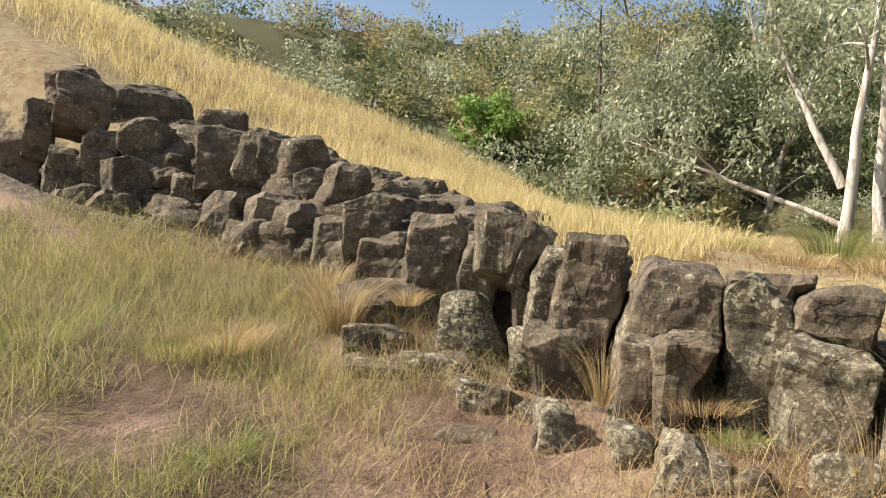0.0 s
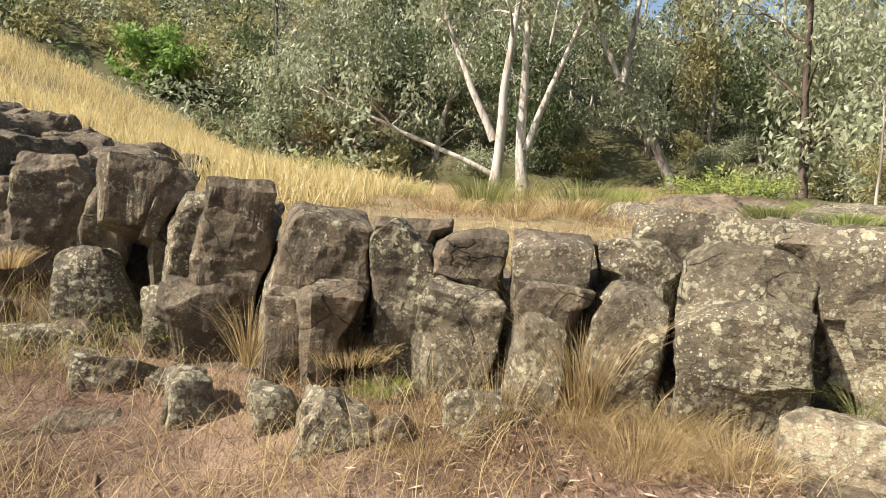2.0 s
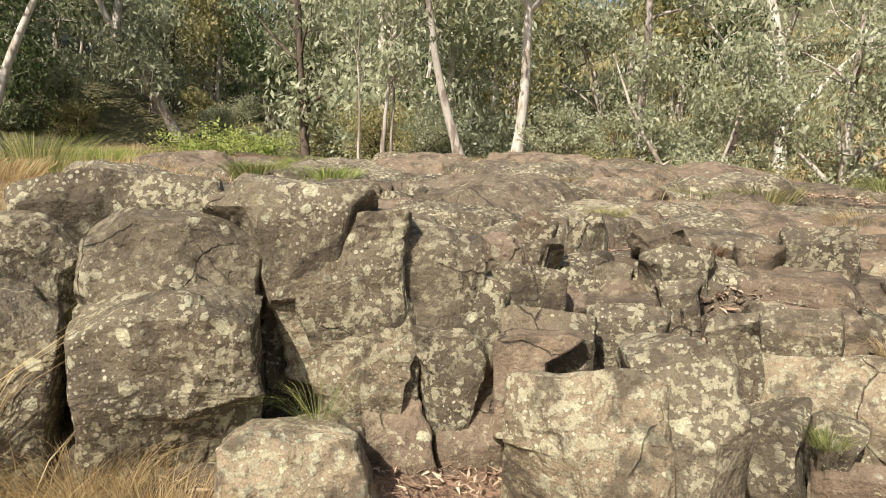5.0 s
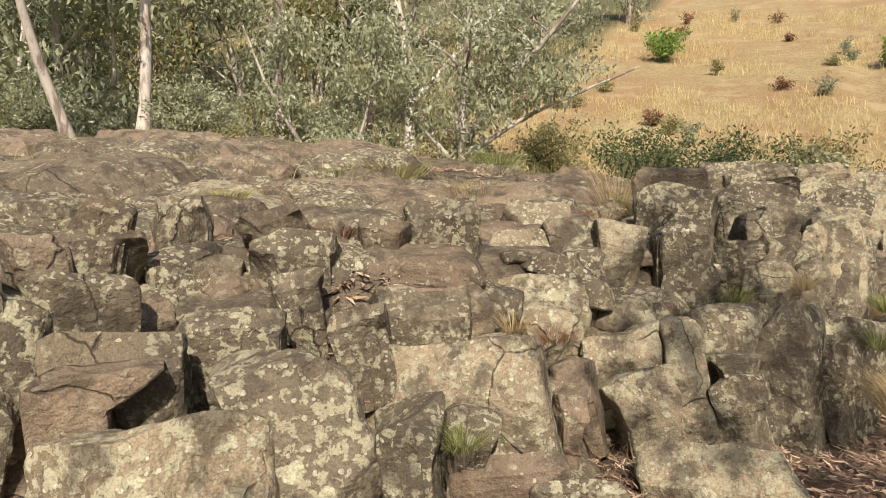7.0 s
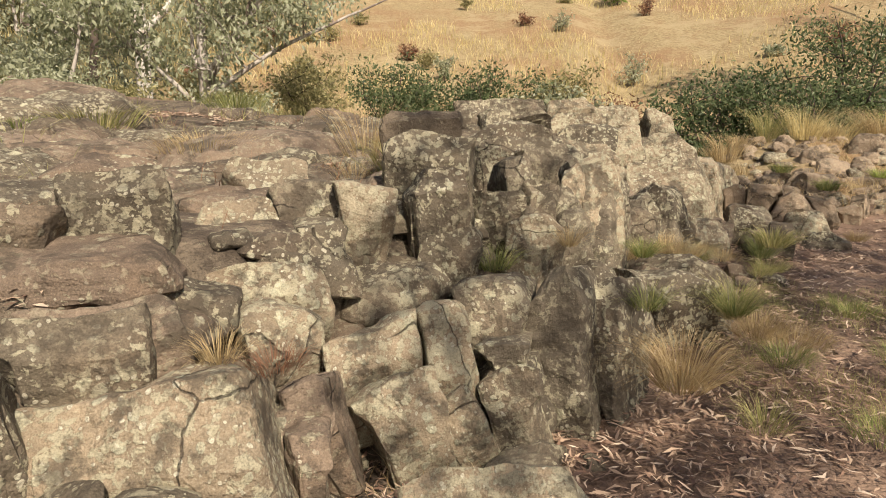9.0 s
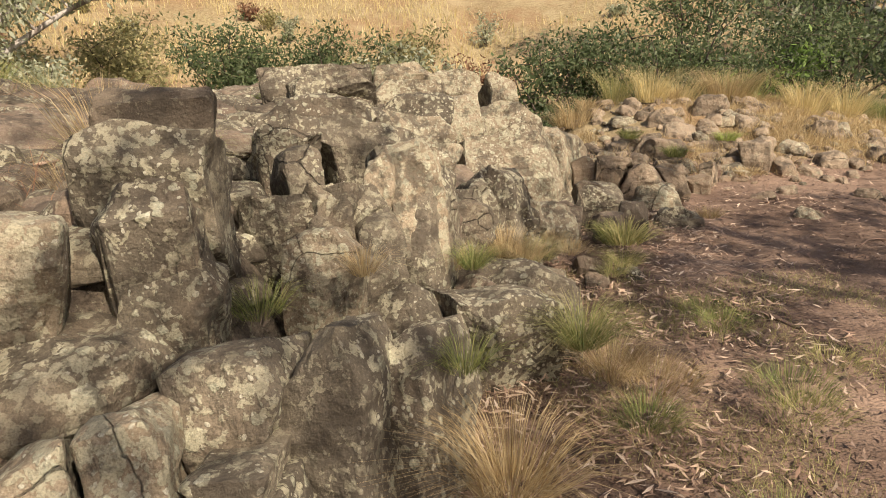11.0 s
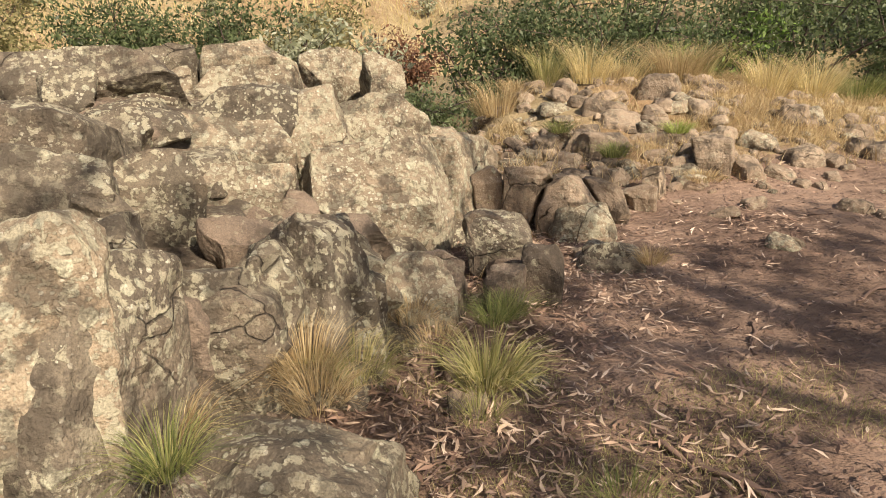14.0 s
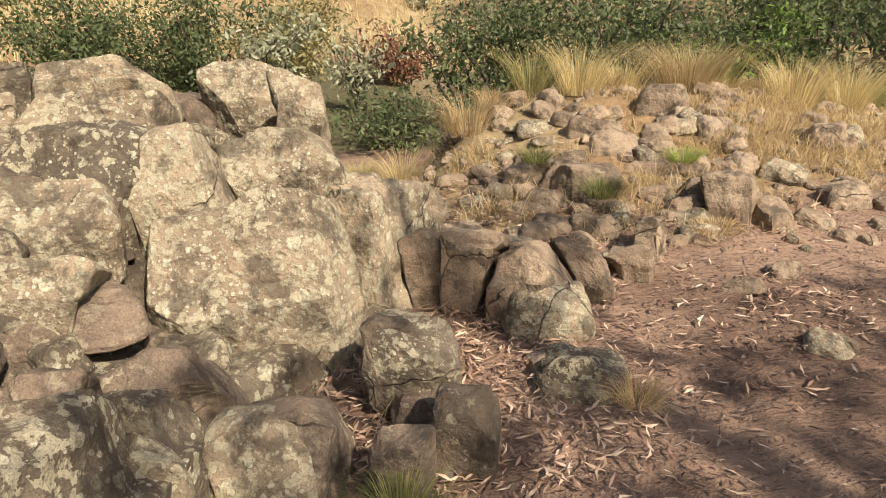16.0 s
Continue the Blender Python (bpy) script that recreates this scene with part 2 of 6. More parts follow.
def ground_material():
    m = Mat("ground", 0.95)
    big, mid, fine = m.noise(0.9, 5, 0.6), m.noise(6, 5, 0.65), m.noise(45, 4, 0.7)
    soil = m.mix(m.ramp(big, 0.38, 0.62), (0.150, 0.098, 0.068), (0.30, 0.205, 0.142))
    soil = m.mix(m.ramp(mid, 0.5, 0.7, 0, 0.5), soil, (0.24, 0.16, 0.11))
    soil = m.mix(m.ramp(fine, 0.55, 0.7, 0, 0.6), soil, (0.05, 0.035, 0.028))
    straw = m.mix(m.ramp(mid, 0.35, 0.65), (0.235, 0.175, 0.088), (0.39, 0.315, 0.168))
    straw = m.mix(m.ramp(m.noise(1.3, 5, 0.6), 0.5, 0.68, 0, 0.6), straw, (0.26, 0.165, 0.085))
    straw = m.mix(m.ramp(fine, 0.5, 0.75, 0, 0.5), straw, (0.17, 0.12, 0.06))
    straw = m.mix(m.ramp(m.noise(0.16, 6, 0.7), 0.42, 0.62, 0, 0.6), straw, (0.27, 0.155, 0.08))
    straw = m.mix(m.ramp(m.noise(0.5, 5, 0.7, m.vec('ADD', m.co, (5, 5, 5))), 0.5, 0.62, 0, 0.6), straw, (0.40, 0.32, 0.18))
    green = m.mix(m.ramp(mid, 0.35, 0.65), (0.07, 0.075, 0.035), (0.14, 0.12, 0.06))
    stone = m.mix(m.ramp(mid, 0.35, 0.65), (0.095, 0.074, 0.054), (0.22, 0.175, 0.122))
    stone = m.mix(m.ramp(m.noise(3.2, 6, 0.7), 0.5, 0.62, 0, 0.7), stone, (0.06, 0.045, 0.034))
    stone = m.mix(m.math("MULTIPLY", m.ramp(m.voronoi(14), 0.26, 0.2), m.ramp(m.noise(2, 3), 0.45, 0.6)), stone, (0.36, 0.34, 0.23))
    stone = m.mix(m.ramp(m.noise(13, 8, 0.78), 0.58, 0.62, 0, 0.7), stone, (0.36, 0.33, 0.22))
    stone = m.mix(m.ramp(m.noise(130, 3, 0.7), 0.5, 0.62, 0, 0.5), stone, (0.045, 0.035, 0.026))
    wobble = m.math("MULTIPLY", m.math("SUBTRACT", mid, 0.5), 0.9)
    col = m.mix(m.ramp(m.math("ADD", m.attr("rocky"), wobble), 0.35, 0.65), soil, stone)
    col = m.mix(m.ramp(m.math("ADD", m.attr("dry"), wobble), 0.35, 0.65), col, straw)
    col = m.mix(m.ramp(m.math("ADD", m.attr("green"), wobble), 0.35, 0.65), col, green)
    ledge = m.t.nodes.new("ShaderNodeMapping")
    m.put(ledge.inputs["Vector"], m.co)
    ledge.inputs["Scale"].default_value = (0.8, 2.2, 6)
    n0 = m.bump(m.noise(2.2, 6, 0.7, ledge.outputs[0], 0.6), 0.9, 0.10)
    n = m.bump(m.math("ADD", mid, m.math("MULTIPLY", fine, 0.35)), 0.9, 0.05, n0)
    return m.done(col, n)


def leafy(name, cols, rough=0.6, trans=0.45, island=True, scale=3.0):
    """Leaves, blades and litter: cols runs from dark to light, picked at random for each piece."""
    m = Mat(name, rough)
    ramp = m.t.nodes.new("ShaderNodeValToRGB")
    els = ramp.color_ramp.elements
    while len(els) < len(cols):
        els.new(0.5)
    for k, (e, c) in enumerate(zip(els, cols)):
        e.position, e.color = k / (len(cols) - 1), (*c, 1)
    r = m.math("ADD", m.math("MULTIPLY", m.rand(island), 0.75), m.math("MULTIPLY", m.noise(scale, 3), 0.35))
    m.put(ramp.inputs[0], m.math("SUBTRACT", r, 0.05))
    col = ramp.outputs[0]
    m.put(m.b.inputs["Base Color"], col)
    if trans:
        tr = m.t.nodes.new("ShaderNodeBsdfTranslucent")
        m.put(tr.inputs["Color"], col)
        mx = m.t.nodes.new("ShaderNodeMixShader")
        mx.inputs[0].default_value = trans
        m.t.links.new(m.b.outputs[0], mx.inputs[1])
        m.t.links.new(tr.outputs[0], mx.inputs[2])
        m.t.links.new(mx.outputs[0], m.t.nodes["Material Output"].inputs["Surface"])
    return m.m


GROUND = ground_material()
STRAW = leafy("dry_grass", [(0.20, 0.13, 0.065), (0.40, 0.29, 0.14), (0.55, 0.43, 0.23), (0.72, 0.60, 0.37)])
GOLD = leafy("golden_grass", [(0.45, 0.345, 0.15), (0.66, 0.545, 0.26), (0.82, 0.72, 0.42)], scale=0.3)
RUST = leafy("rusty_dead_stems", [(0.10, 0.05, 0.035), (0.24, 0.12, 0.07), (0.38, 0.23, 0.13)])
REED = leafy("green_grass", [(0.09, 0.12, 0.035), (0.16, 0.20, 0.06), (0.33, 0.33, 0.12), (0.48, 0.42, 0.18)])
GRASS_YG = leafy("yellow_green_grass", [(0.13, 0.14, 0.04), (0.28, 0.28, 0.10), (0.46, 0.41, 0.18), (0.62, 0.52, 0.28)])
LIME = leafy("lime_herb", [(0.20, 0.26, 0.06), (0.36, 0.42, 0.12), (0.46, 0.50, 0.18)])
GUM = leafy("gum_leaves", [(0.17, 0.185, 0.10), (0.31, 0.33, 0.20), (0.44, 0.46, 0.31), (0.57, 0.58, 0.43)], 0.4, scale=0.5)
OLIVE = leafy("olive_leaves", [(0.17, 0.165, 0.07), (0.33, 0.305, 0.14), (0.50, 0.44, 0.22)], 0.5, scale=0.3)
DARKLEAF = leafy("dark_leaves", [(0.040, 0.062, 0.026), (0.11, 0.145, 0.06), (0.22, 0.26, 0.13)], 0.45, scale=0.8)
BRIGHT = leafy("bright_leaves", [(0.13, 0.20, 0.045), (0.22, 0.34, 0.08), (0.32, 0.45, 0.13)], 0.5, scale=0.6)
LITTER = leafy("gum_litter", [(0.12, 0.07, 0.05), (0.27, 0.17, 0.115), (0.48, 0.35, 0.24), (0.72, 0.60, 0.46)], 0.7, 0.1)
TWIG = leafy("twigs", [(0.05, 0.03, 0.025), (0.14, 0.09, 0.065), (0.27, 0.20, 0.15)], 0.85, 0)


def bark_material(name, pale, patch, amount):
    m = Mat(name, 0.75)
    mp = m.t.nodes.new("ShaderNodeMapping")
    m.put(mp.inputs["Vector"], m.co)
    mp.inputs["Scale"].default_value = (1, 1, 0.25)
    a = m.noise(3.5, 5, 0.6, mp.outputs[0], 0.5)
    col = m.mix(m.ramp(a, 0.62 - amount * 0.3, 0.72 - amount * 0.3), pale, patch)
    col = m.mix(m.ramp(m.noise(14, 4, 0.6, mp.outputs[0]), 0.5, 0.7, 0, 0.5), col, tuple(c * 0.6 for c in patch))
    return m.done(col, m.bump(a, 0.4, 0.02))


BARK_WHITE = bark_material("white_gum_bark", (0.54, 0.50, 0.44), (0.33, 0.28, 0.22), 0.45)
BARK_GREY = bark_material("grey_gum_bark", (0.42, 0.38, 0.33), (0.20, 0.16, 0.13), 0.5)
BARK_DARK = bark_material("dark_bark", (0.12, 0.09, 0.07), (0.06, 0.045, 0.035), 0.5)
water = Mat("creek_water", 0.08)
WATER = water.done((0.05, 0.055, 0.045), water.bump(water.noise(6, 3), 0.15, 0.03))

# ---- the ground ----
GX, GY = -1.5, 0.5


def spread(n, a, b):
    u = np.linspace(-1, 1, n)
    return a * np.sinh(b * u)


gx, gy = GX + spread(420, 2.2, 5.9), GY + spread(420, 2.6, 5.75)
xx, yy = np.meshgrid(gx, gy, indexing="ij")
zz = height(xx, yy)
d = face_distance(xx, yy)
n_g = len(gx)
idx = np.arange(n_g * n_g).reshape(n_g, n_g)
quads = np.stack([idx[:-1, :-1], idx[1:, :-1], idx[1:, 1:], idx[:-1, 1:]], -1).reshape(-1, 4)
az_g = np.degrees(np.arctan2(yy, xx + 1)) % 360
r_g = np.hypot(xx + 1, yy)
rocky = smooth(-0.1, 0.2, d) * smooth(7.5, 6.2, yy) * smooth(-14, -8, xx) * smooth(-4.5, -2.5, yy + 0.25 * (xx + 4)) \
    + smooth(-0.3, 0.1, d) * smooth(2.2 + 2.6 * smooth(-7.5, -10, yy), 1.2 + 1.6 * smooth(-7.5, -10, yy), d)
ridge_zone = smooth(0.7, 1.3, xx) * smooth(4.9, 6.3, yy - 0.15 * (xx - 2)) * smooth(10, 9.2, yy)
dry = 1.0 * ridge_zone + 0.9 * smooth(-0.5, 0.5, xx) * smooth(6.6, 7.2, yy) * smooth(10, 9, yy) * smooth(3, 2, xx) + smooth(-5.5, -7.5, yy) * smooth(1.6 + 1.6 * smooth(-7.5, -9.5, yy), 2.8 + 2.2 * smooth(-7.5, -9.5, yy), d) + smooth(0.8, 2.0, d) * smooth(-2.8, -4.3, yy + 0.25 * (xx + 4)) \
    + smooth(23, 26, r_g) * smooth(150, 135, az_g) + smooth(-5.5, -8.5, yy) * smooth(0.1, -0.6, d) * 0.2
green = smooth(10, 12.5, yy) * smooth(26, 22, r_g) + smooth(36, 44, r_g) * smooth(140, 155, az_g) + smooth(-12, -18, xx) * smooth(-8, -4, yy) * 0.7
ground = new("ground", mesh_of("ground", np.stack([xx, yy, zz], -1).reshape(-1, 3), quads, GROUND, True,
                               {"rocky": np.clip(rocky, 0, 1).ravel(), "dry": np.clip(dry, 0, 1).ravel(), "green": np.clip(green, 0, 1).ravel()}))
tagged(ground, "brown dirt track and straw-covered slopes between rock outcrops", "ground", kind="structure")
wx = np.array([[-30, 9], [30, 9], [30, 24], [-30, 24]], float)
creek = new("water", mesh_of("water", [(x, y, -0.75) for x, y in wx], [(0, 1, 2, 3)], WATER))
tagged(creek, "shallow still dark creek water below the bank", "water", kind="structure")

# ---- rocks ----


def cube_grid(n):
    """Points and faces of a cube from -1 to 1 with n cells along an edge, shared at the edges."""
    keys, pts, faces = {}, [], []

    def at(p):
        k = tuple(p)
        if k not in keys:
            keys[k] = len(pts)
            pts.append(p)
        return keys[k]

    for axis in range(3):
        for side in (0, n):
            for i in range(n):
                for j in range(n):
                    q = []
                    for a, b in ((i, j), (i + 1, j), (i + 1, j + 1), (i, j + 1)):
                        p = [0, 0, 0]
                        p[axis], p[(axis + 1) % 3], p[(axis + 2) % 3] = side, a, b
                        q.append(at(p))
                    faces.append(q if side else q[::-1])
    return np.array(pts, float) * 2 / n - 1, np.array(faces)


GRIDS = {n: cube_grid(n) for n in (5, 8, 13, 20)}


RUBBLE = {}


def rubble(x, y, z, w, d, h, yaw, tilt, lean, mat, n=8):
    """A small stone that goes into one joined heap for each kind of rock."""
    v, f = rock_mesh(w, d, h, int(abs(x * 7919 + y * 104729) * 10) % 99991, None, 4.5, 6, 0.08, n, 0.75)
    m = np.array(pose(x, y, z, tilt, lean, yaw))
    RUBBLE.setdefault(mat.name, []).append((v @ m[:3, :3].T + m[:3, 3], f))


def rock_mesh(w, d, h, seed, mat, edge=6.0, cuts=5, rough=0.05, n=13, top=0.85):
    """A weathered block w x d x h metres, its base centre at the origin, with broken faces and worn edges."""
    rng = np.random.default_rng(seed)
    p, faces = GRIDS[n]
    p = p / ((np.abs(p) ** edge).sum(1) ** (1 / edge))[:, None]
    corner = 1 + rng.uniform(-0.13, 0.13, (8, 3))
    k = (p[:, :, None] * np.array([-1, 1]) + 1) / 2
    wgt = (k[:, 0, :, None, None] * k[:, 1, None, :, None] * k[:, 2, None, None, :]).reshape(len(p), 8)
    p = p * (wgt @ corner)
    t = (p[:, 2] + 1) / 2
    p[:, :2] *= (1 - (1 - top) * t)[:, None]
    for _ in range(cuts):
        nrm = rng.normal(size=3)
        nrm[2] = abs(nrm[2]) * 0.7
        nrm /= np.linalg.norm(nrm)
        over = np.maximum(0, p @ nrm - rng.uniform(0.80, 1.15))
        p -= over[:, None] * nrm * 0.97
    size = np.array([w / 2, d / 2, h / 2])
    q = p * size
    off = Vector(rng.uniform(-50, 50, 3).tolist())
    m = min(w, d, h)
    out = p / np.linalg.norm(p, axis=1)[:, None]
    lay = rng.uniform(7, 14)
    bump = np.array([noise.noise(Vector(v) * (1.6 / m) + off) * 1.0 + noise.noise(Vector(v) * (4.5 / m) + off) * 0.45
                     + noise.noise(Vector((v[0] * 1.5, v[1] * 1.5, v[2] * lay)) + off) * 0.5
                     + abs(noise.noise(Vector(v) * 9 + off)) * 0.5
                     + 0.9 * round(noise.noise(Vector(v) * (1.9 / m) - off) * 3.5) / 3.5 for v in q.tolist()])
    q = q + out * (bump * rough * m * 1.3)[:, None]
    q[:, 2] += h / 2
    return (q, faces) if mat is None else mesh_of("rock", q, faces, mat)


ROCK_LABELS = {
    "brown_rock": "dark brown fractured rock with sharp broken edges beside dry grass",
    "grey_rock": "grey-brown weathered rock dotted with pale round lichen",
    "lichened_rock": "tan rock thickly crusted with pale grey-green lichen",
    "tan_rock": "pale tan angular rock half buried in straw beside the track",
    "purple_brown_rock": "smooth reddish brown rock lying bare in the soil",
}
rock_count = [0]


def rock(x, y, z, w, d, h, yaw=0, tilt=0, lean=0, mat=ROCK_GREY, edge=6.0, cuts=5, rough=0.05, n=13, top=0.85, label=""):
    rock_count[0] += 1
    ob = new("rock", rock_mesh(w, d, h, 100 + rock_count[0], mat, edge, cuts, rough, n, top))
    ob.matrix_world = pose(x, y, z, tilt, lean, yaw)
    return tagged(ob, label or ROCK_LABELS[mat.name], "rock", "rocks of the outcrop")


def vnoise3(p, scale, seed):
    """Smooth value noise in space, -1 to 1, at the rows of p."""
    q = p / scale + seed * 7.31
    i = np.floor(q).astype(np.int64)
    f = q - i
    f = f * f * (3 - 2 * f)
    total = 0
    for a in (0, 1):
        for b in (0, 1):
            for c in (0, 1):
                w = (f[:, 0] if a else 1 - f[:, 0]) * (f[:, 1] if b else 1 - f[:, 1]) * (f[:, 2] if c else 1 - f[:, 2])
                total = total + w * hash2(i[:, 0] + a + (i[:, 2] + c) * 7919, i[:, 1] + b, seed)
    return 2 * total - 1


@functools.lru_cache(None)
def grid_of(n):
    return cube_grid(n)


block_count = [0]


def block(x, y, z, w, d, h, yaw, tilt, lean, mat, top=1.0, slant=0.0, label=""):
    """A jointed block of the outcrop, centred at x, y, z: w wide, d deep, h high, broken along flat joints with chipped, worn edges."""
    block_count[0] += 1
    seed = 400 + block_count[0]
    rng = np.random.default_rng(seed)
    w, h, down = w * 1.06, h * 1.06, 0.32
    n = int(np.clip(max(w, h) / (0.017 if y > -3.2 else 0.024), 12, 36))
    p, faces = grid_of(n)
    edge = 16.0
    p = p / ((np.abs(p) ** edge).sum(1) ** (1 / edge))[:, None]
    planes = []
    for _ in range(9 if mat is ROCK_BROWN else 6):
        nrm = rng.normal(size=3)
        nrm[1] *= 0.5
        planes.append((nrm, rng.uniform(1.02, 1.35)))
    planes += [(np.array([rng.uniform(-0.3, 0.3), -0.6, 0.8]), rng.uniform(1.08, 1.24)), (np.array([0.55, -0.2, 0.8]), rng.uniform(1.08, 1.3)), (np.array([-0.55, -0.2, 0.8]), rng.uniform(1.08, 1.3))]
    for nrm, limit in planes:
        nrm = nrm / np.linalg.norm(nrm)
        over = np.maximum(0, p @ nrm - limit)
        p = p - over[:, None] * nrm * 0.95
    half = 1 + (top - 1) * p[:, 2]
    q = np.stack([p[:, 0] * w / 2 * half + slant * p[:, 2], p[:, 1] * d / 2, p[:, 2] * h / 2], -1)
    # the root of the block, going down and back into the bedrock
    a = radians(-tilt)
    root = smooth(-0.72, -0.97, p[:, 2])[:, None]
    q = q + root * np.array([0, math.sin(a) * down + 0.05, -math.cos(a) * down])
    s = min(w, h, 0.6)
    out = p / np.linalg.norm(p, axis=1)[:, None]
    step = vnoise3(q, s * 0.5, seed)
    r = 0.035 * s * vnoise3(q, s * 0.8, seed + 1) + 0.030 * s * np.round(step * 3) / 3
    r = r + 0.008 * vnoise3(q * [1, 1, 3.5], 0.16, seed + 2) + 0.008 * vnoise3(q, 0.055, seed + 3) + 0.004 * vnoise3(q, 0.025, seed + 4)
    q = q + out * r[:, None]
    # joints wander together: the same gentle warp for all blocks, by their place in the world
    m = np.array(pose(x, y, z, tilt, lean, yaw))
    g = q @ m[:3, :3].T + m[:3, 3]
    g = g + np.stack([vnoise3(g, 0.33, 71 + k) for k in range(3)], -1) * 0.042 + np.stack([vnoise3(g, 0.12, 81 + k) for k in range(3)], -1) * 0.012
    q = (g - m[:3, 3]) @ m[:3, :3]
    ob = new("rock", mesh_of("rock", q, faces, mat))
    ob.matrix_world = pose(x, y, z, tilt, lean, yaw)
    return tagged(ob, label or ROCK_LABELS[mat.name], "rock", "rocks of the outcrop")


# blocks of the outcrop, along the walk
block(-5.08, -7.36, 1.15, 0.23, 0.50, 0.69, 117, -5, 4, ROCK_GREY, 0.87, 0.05)
block(-4.99, -6.94, 1.13, 0.52, 0.60, 0.68, 113, -5, 10, ROCK_BROWN, 1.07, 0.05)
block(-4.71, -6.20, 1.10, 0.58, 0.60, 0.59, 106, -5, 5, ROCK_BROWN, 0.87, 0.03)
block(-4.78, -7.10, 0.67, 0.64, 0.55, 0.34, 116, -0, 6, ROCK_BROWN, 0.89, -0.02)
block(-4.43, -6.42, 0.74, 0.20, 0.50, 0.31, 110, -0, 1, ROCK_GREY, 1.04, 0.01)
block(-4.26, -6.08, 0.75, 0.31, 0.50, 0.35, 107, 5, 0, ROCK_BROWN, 1.23, 0.05)
block(-4.56, -5.61, 0.95, 0.39, 0.50, 0.79, 100, -4, 8, ROCK_GREY, 1.09, -0.04)
block(-4.56, -5.13, 1.10, 0.47, 0.50, 0.32, 93, -4, -7, ROCK_BROWN, 1.03, 0.03)
block(-4.27, -5.18, 0.74, 0.44, 0.45, 0.42, 94, -2, 16, ROCK_GREY, 1.02, -0.01)
block(-4.34, -4.60, 1.12, 0.45, 0.50, 0.32, 86, -4, 2, ROCK_BROWN, 1.07, 0.01)
block(-4.14, -4.60, 0.92, 0.38, 0.40, 0.18, 86, -0, 5, ROCK_BROWN, 0.96, 0.04)
block(-4.07, -4.71, 0.55, 0.34, 0.50, 0.47, 88, -8, 12, ROCK_GREY, 0.91, -0.03)
block(-4.33, -4.01, 1.11, 0.53, 0.55, 0.29, 78, -8, 1, ROCK_GREY, 1.00, -0.03)
block(-4.04, -4.14, 0.68, 0.41, 0.50, 0.62, 79, -5, 2, ROCK_GREY, 1.04, 0.02)
block(-4.06, -3.44, 1.08, 0.70, 0.70, 0.40, 70, -8, 1, ROCK_GREY, 1.00, 0.01)
block(-3.82, -3.54, 0.74, 0.66, 0.65, 0.52, 70, 2, -1, ROCK_GREY, 1.08, 0.01)
block(-4.42, -3.58, 1.21, 0.85, 0.80, 0.16, 73, -25, -1, ROCK_GREY, 0.99, -0.02)
block(-3.91, -2.95, 1.10, 0.60, 0.90, 0.15, 63, -35, 0, ROCK_GREY, 1.14, 0.03)
block(-3.78, -2.75, 1.08, 0.60, 0.70, 0.28, 59, -14, -6, ROCK_GREY, 1.03, 0.00)
block(-3.78, -2.70, 0.72, 0.59, 0.70, 0.59, 59, -5, -1, ROCK_PALE, 1.07, -0.01)
block(-3.53, -2.62, 0.21, 0.28, 0.50, 0.41, 56, -35, 7, ROCK_RED, 0.97, -0.06)
block(-3.28, -3.23, 0.29, 0.50, 0.50, 0.37, 62, -18, -6, ROCK_PALE, 0.86, -0.02)
block(-3.55, -5.89, 0.22, 0.34, 0.45, 0.41, 107, -12, 17, ROCK_GREY, 0.69, -0.06)
block(-3.73, -5.05, 0.28, 0.33, 0.40, 0.27, 93, -12, 2, ROCK_GREY, 0.96, -0.01)
block(-3.79, -6.81, 0.27, 0.25, 0.40, 0.31, 118, -10, 10, ROCK_GREY, 0.93, -0.02)
block(-3.69, -6.25, 0.29, 0.22, 0.40, 0.21, 112, -15, 14, ROCK_GREY, 1.17, -0.03)
block(-5.25, -7.57, 1.51, 0.28, 0.60, 0.33, 118, -15, 18, ROCK_BROWN, 1.25, -0.01)
block(-5.27, -7.64, 1.16, 0.21, 0.50, 0.40, 119, -5, -2, ROCK_BROWN, 1.03, 0.02)
block(-4.69, -5.55, 1.17, 0.52, 0.60, 0.13, 99, -35, 4, ROCK_BROWN, 1.01, -0.00)
block(-5.56, -8.15, 1.26, 0.45, 0.60, 0.54, 115, -10, 8, ROCK_BROWN, 1.25, 0.10)
block(-5.74, -8.89, 1.37, 0.61, 0.60, 0.81, 120, -5, 6, ROCK_BROWN, 0.91, 0.03)
block(-5.12, -7.77, 1.57, 0.47, 0.60, 0.19, 114, -20, 11, ROCK_BROWN, 1.09, -0.00)
block(-5.26, -9.23, 0.78, 0.90, 0.50, 0.50, 124, -45, -3, ROCK_BROWN, 0.79, -0.09)
block(-5.02, -8.09, 0.71, 0.49, 0.50, 0.55, 117, -10, -1, ROCK_GREY, 0.70, -0.04)
block(-4.58, -8.86, 0.56, 0.52, 0.50, 0.25, 125, -15, 5, ROCK_BROWN, 1.10, 0.01)
block(-4.17, -8.52, 0.31, 0.58, 0.50, 0.32, 124, -5, 7, ROCK_BROWN, 1.06, -0.00)
block(-4.46, -8.10, 0.40, 0.32, 0.40, 0.26, 119, -10, 11, ROCK_GREY, 1.11, -0.01)
block(-4.13, -7.47, 0.26, 0.46, 0.40, 0.27, 115, -30, 11, ROCK_GREY, 1.03, 0.01)
block(-3.67, -7.41, -0.03, 0.53, 0.50, 0.43, 117, -10, 6, ROCK_BROWN, 0.92, 0.03)
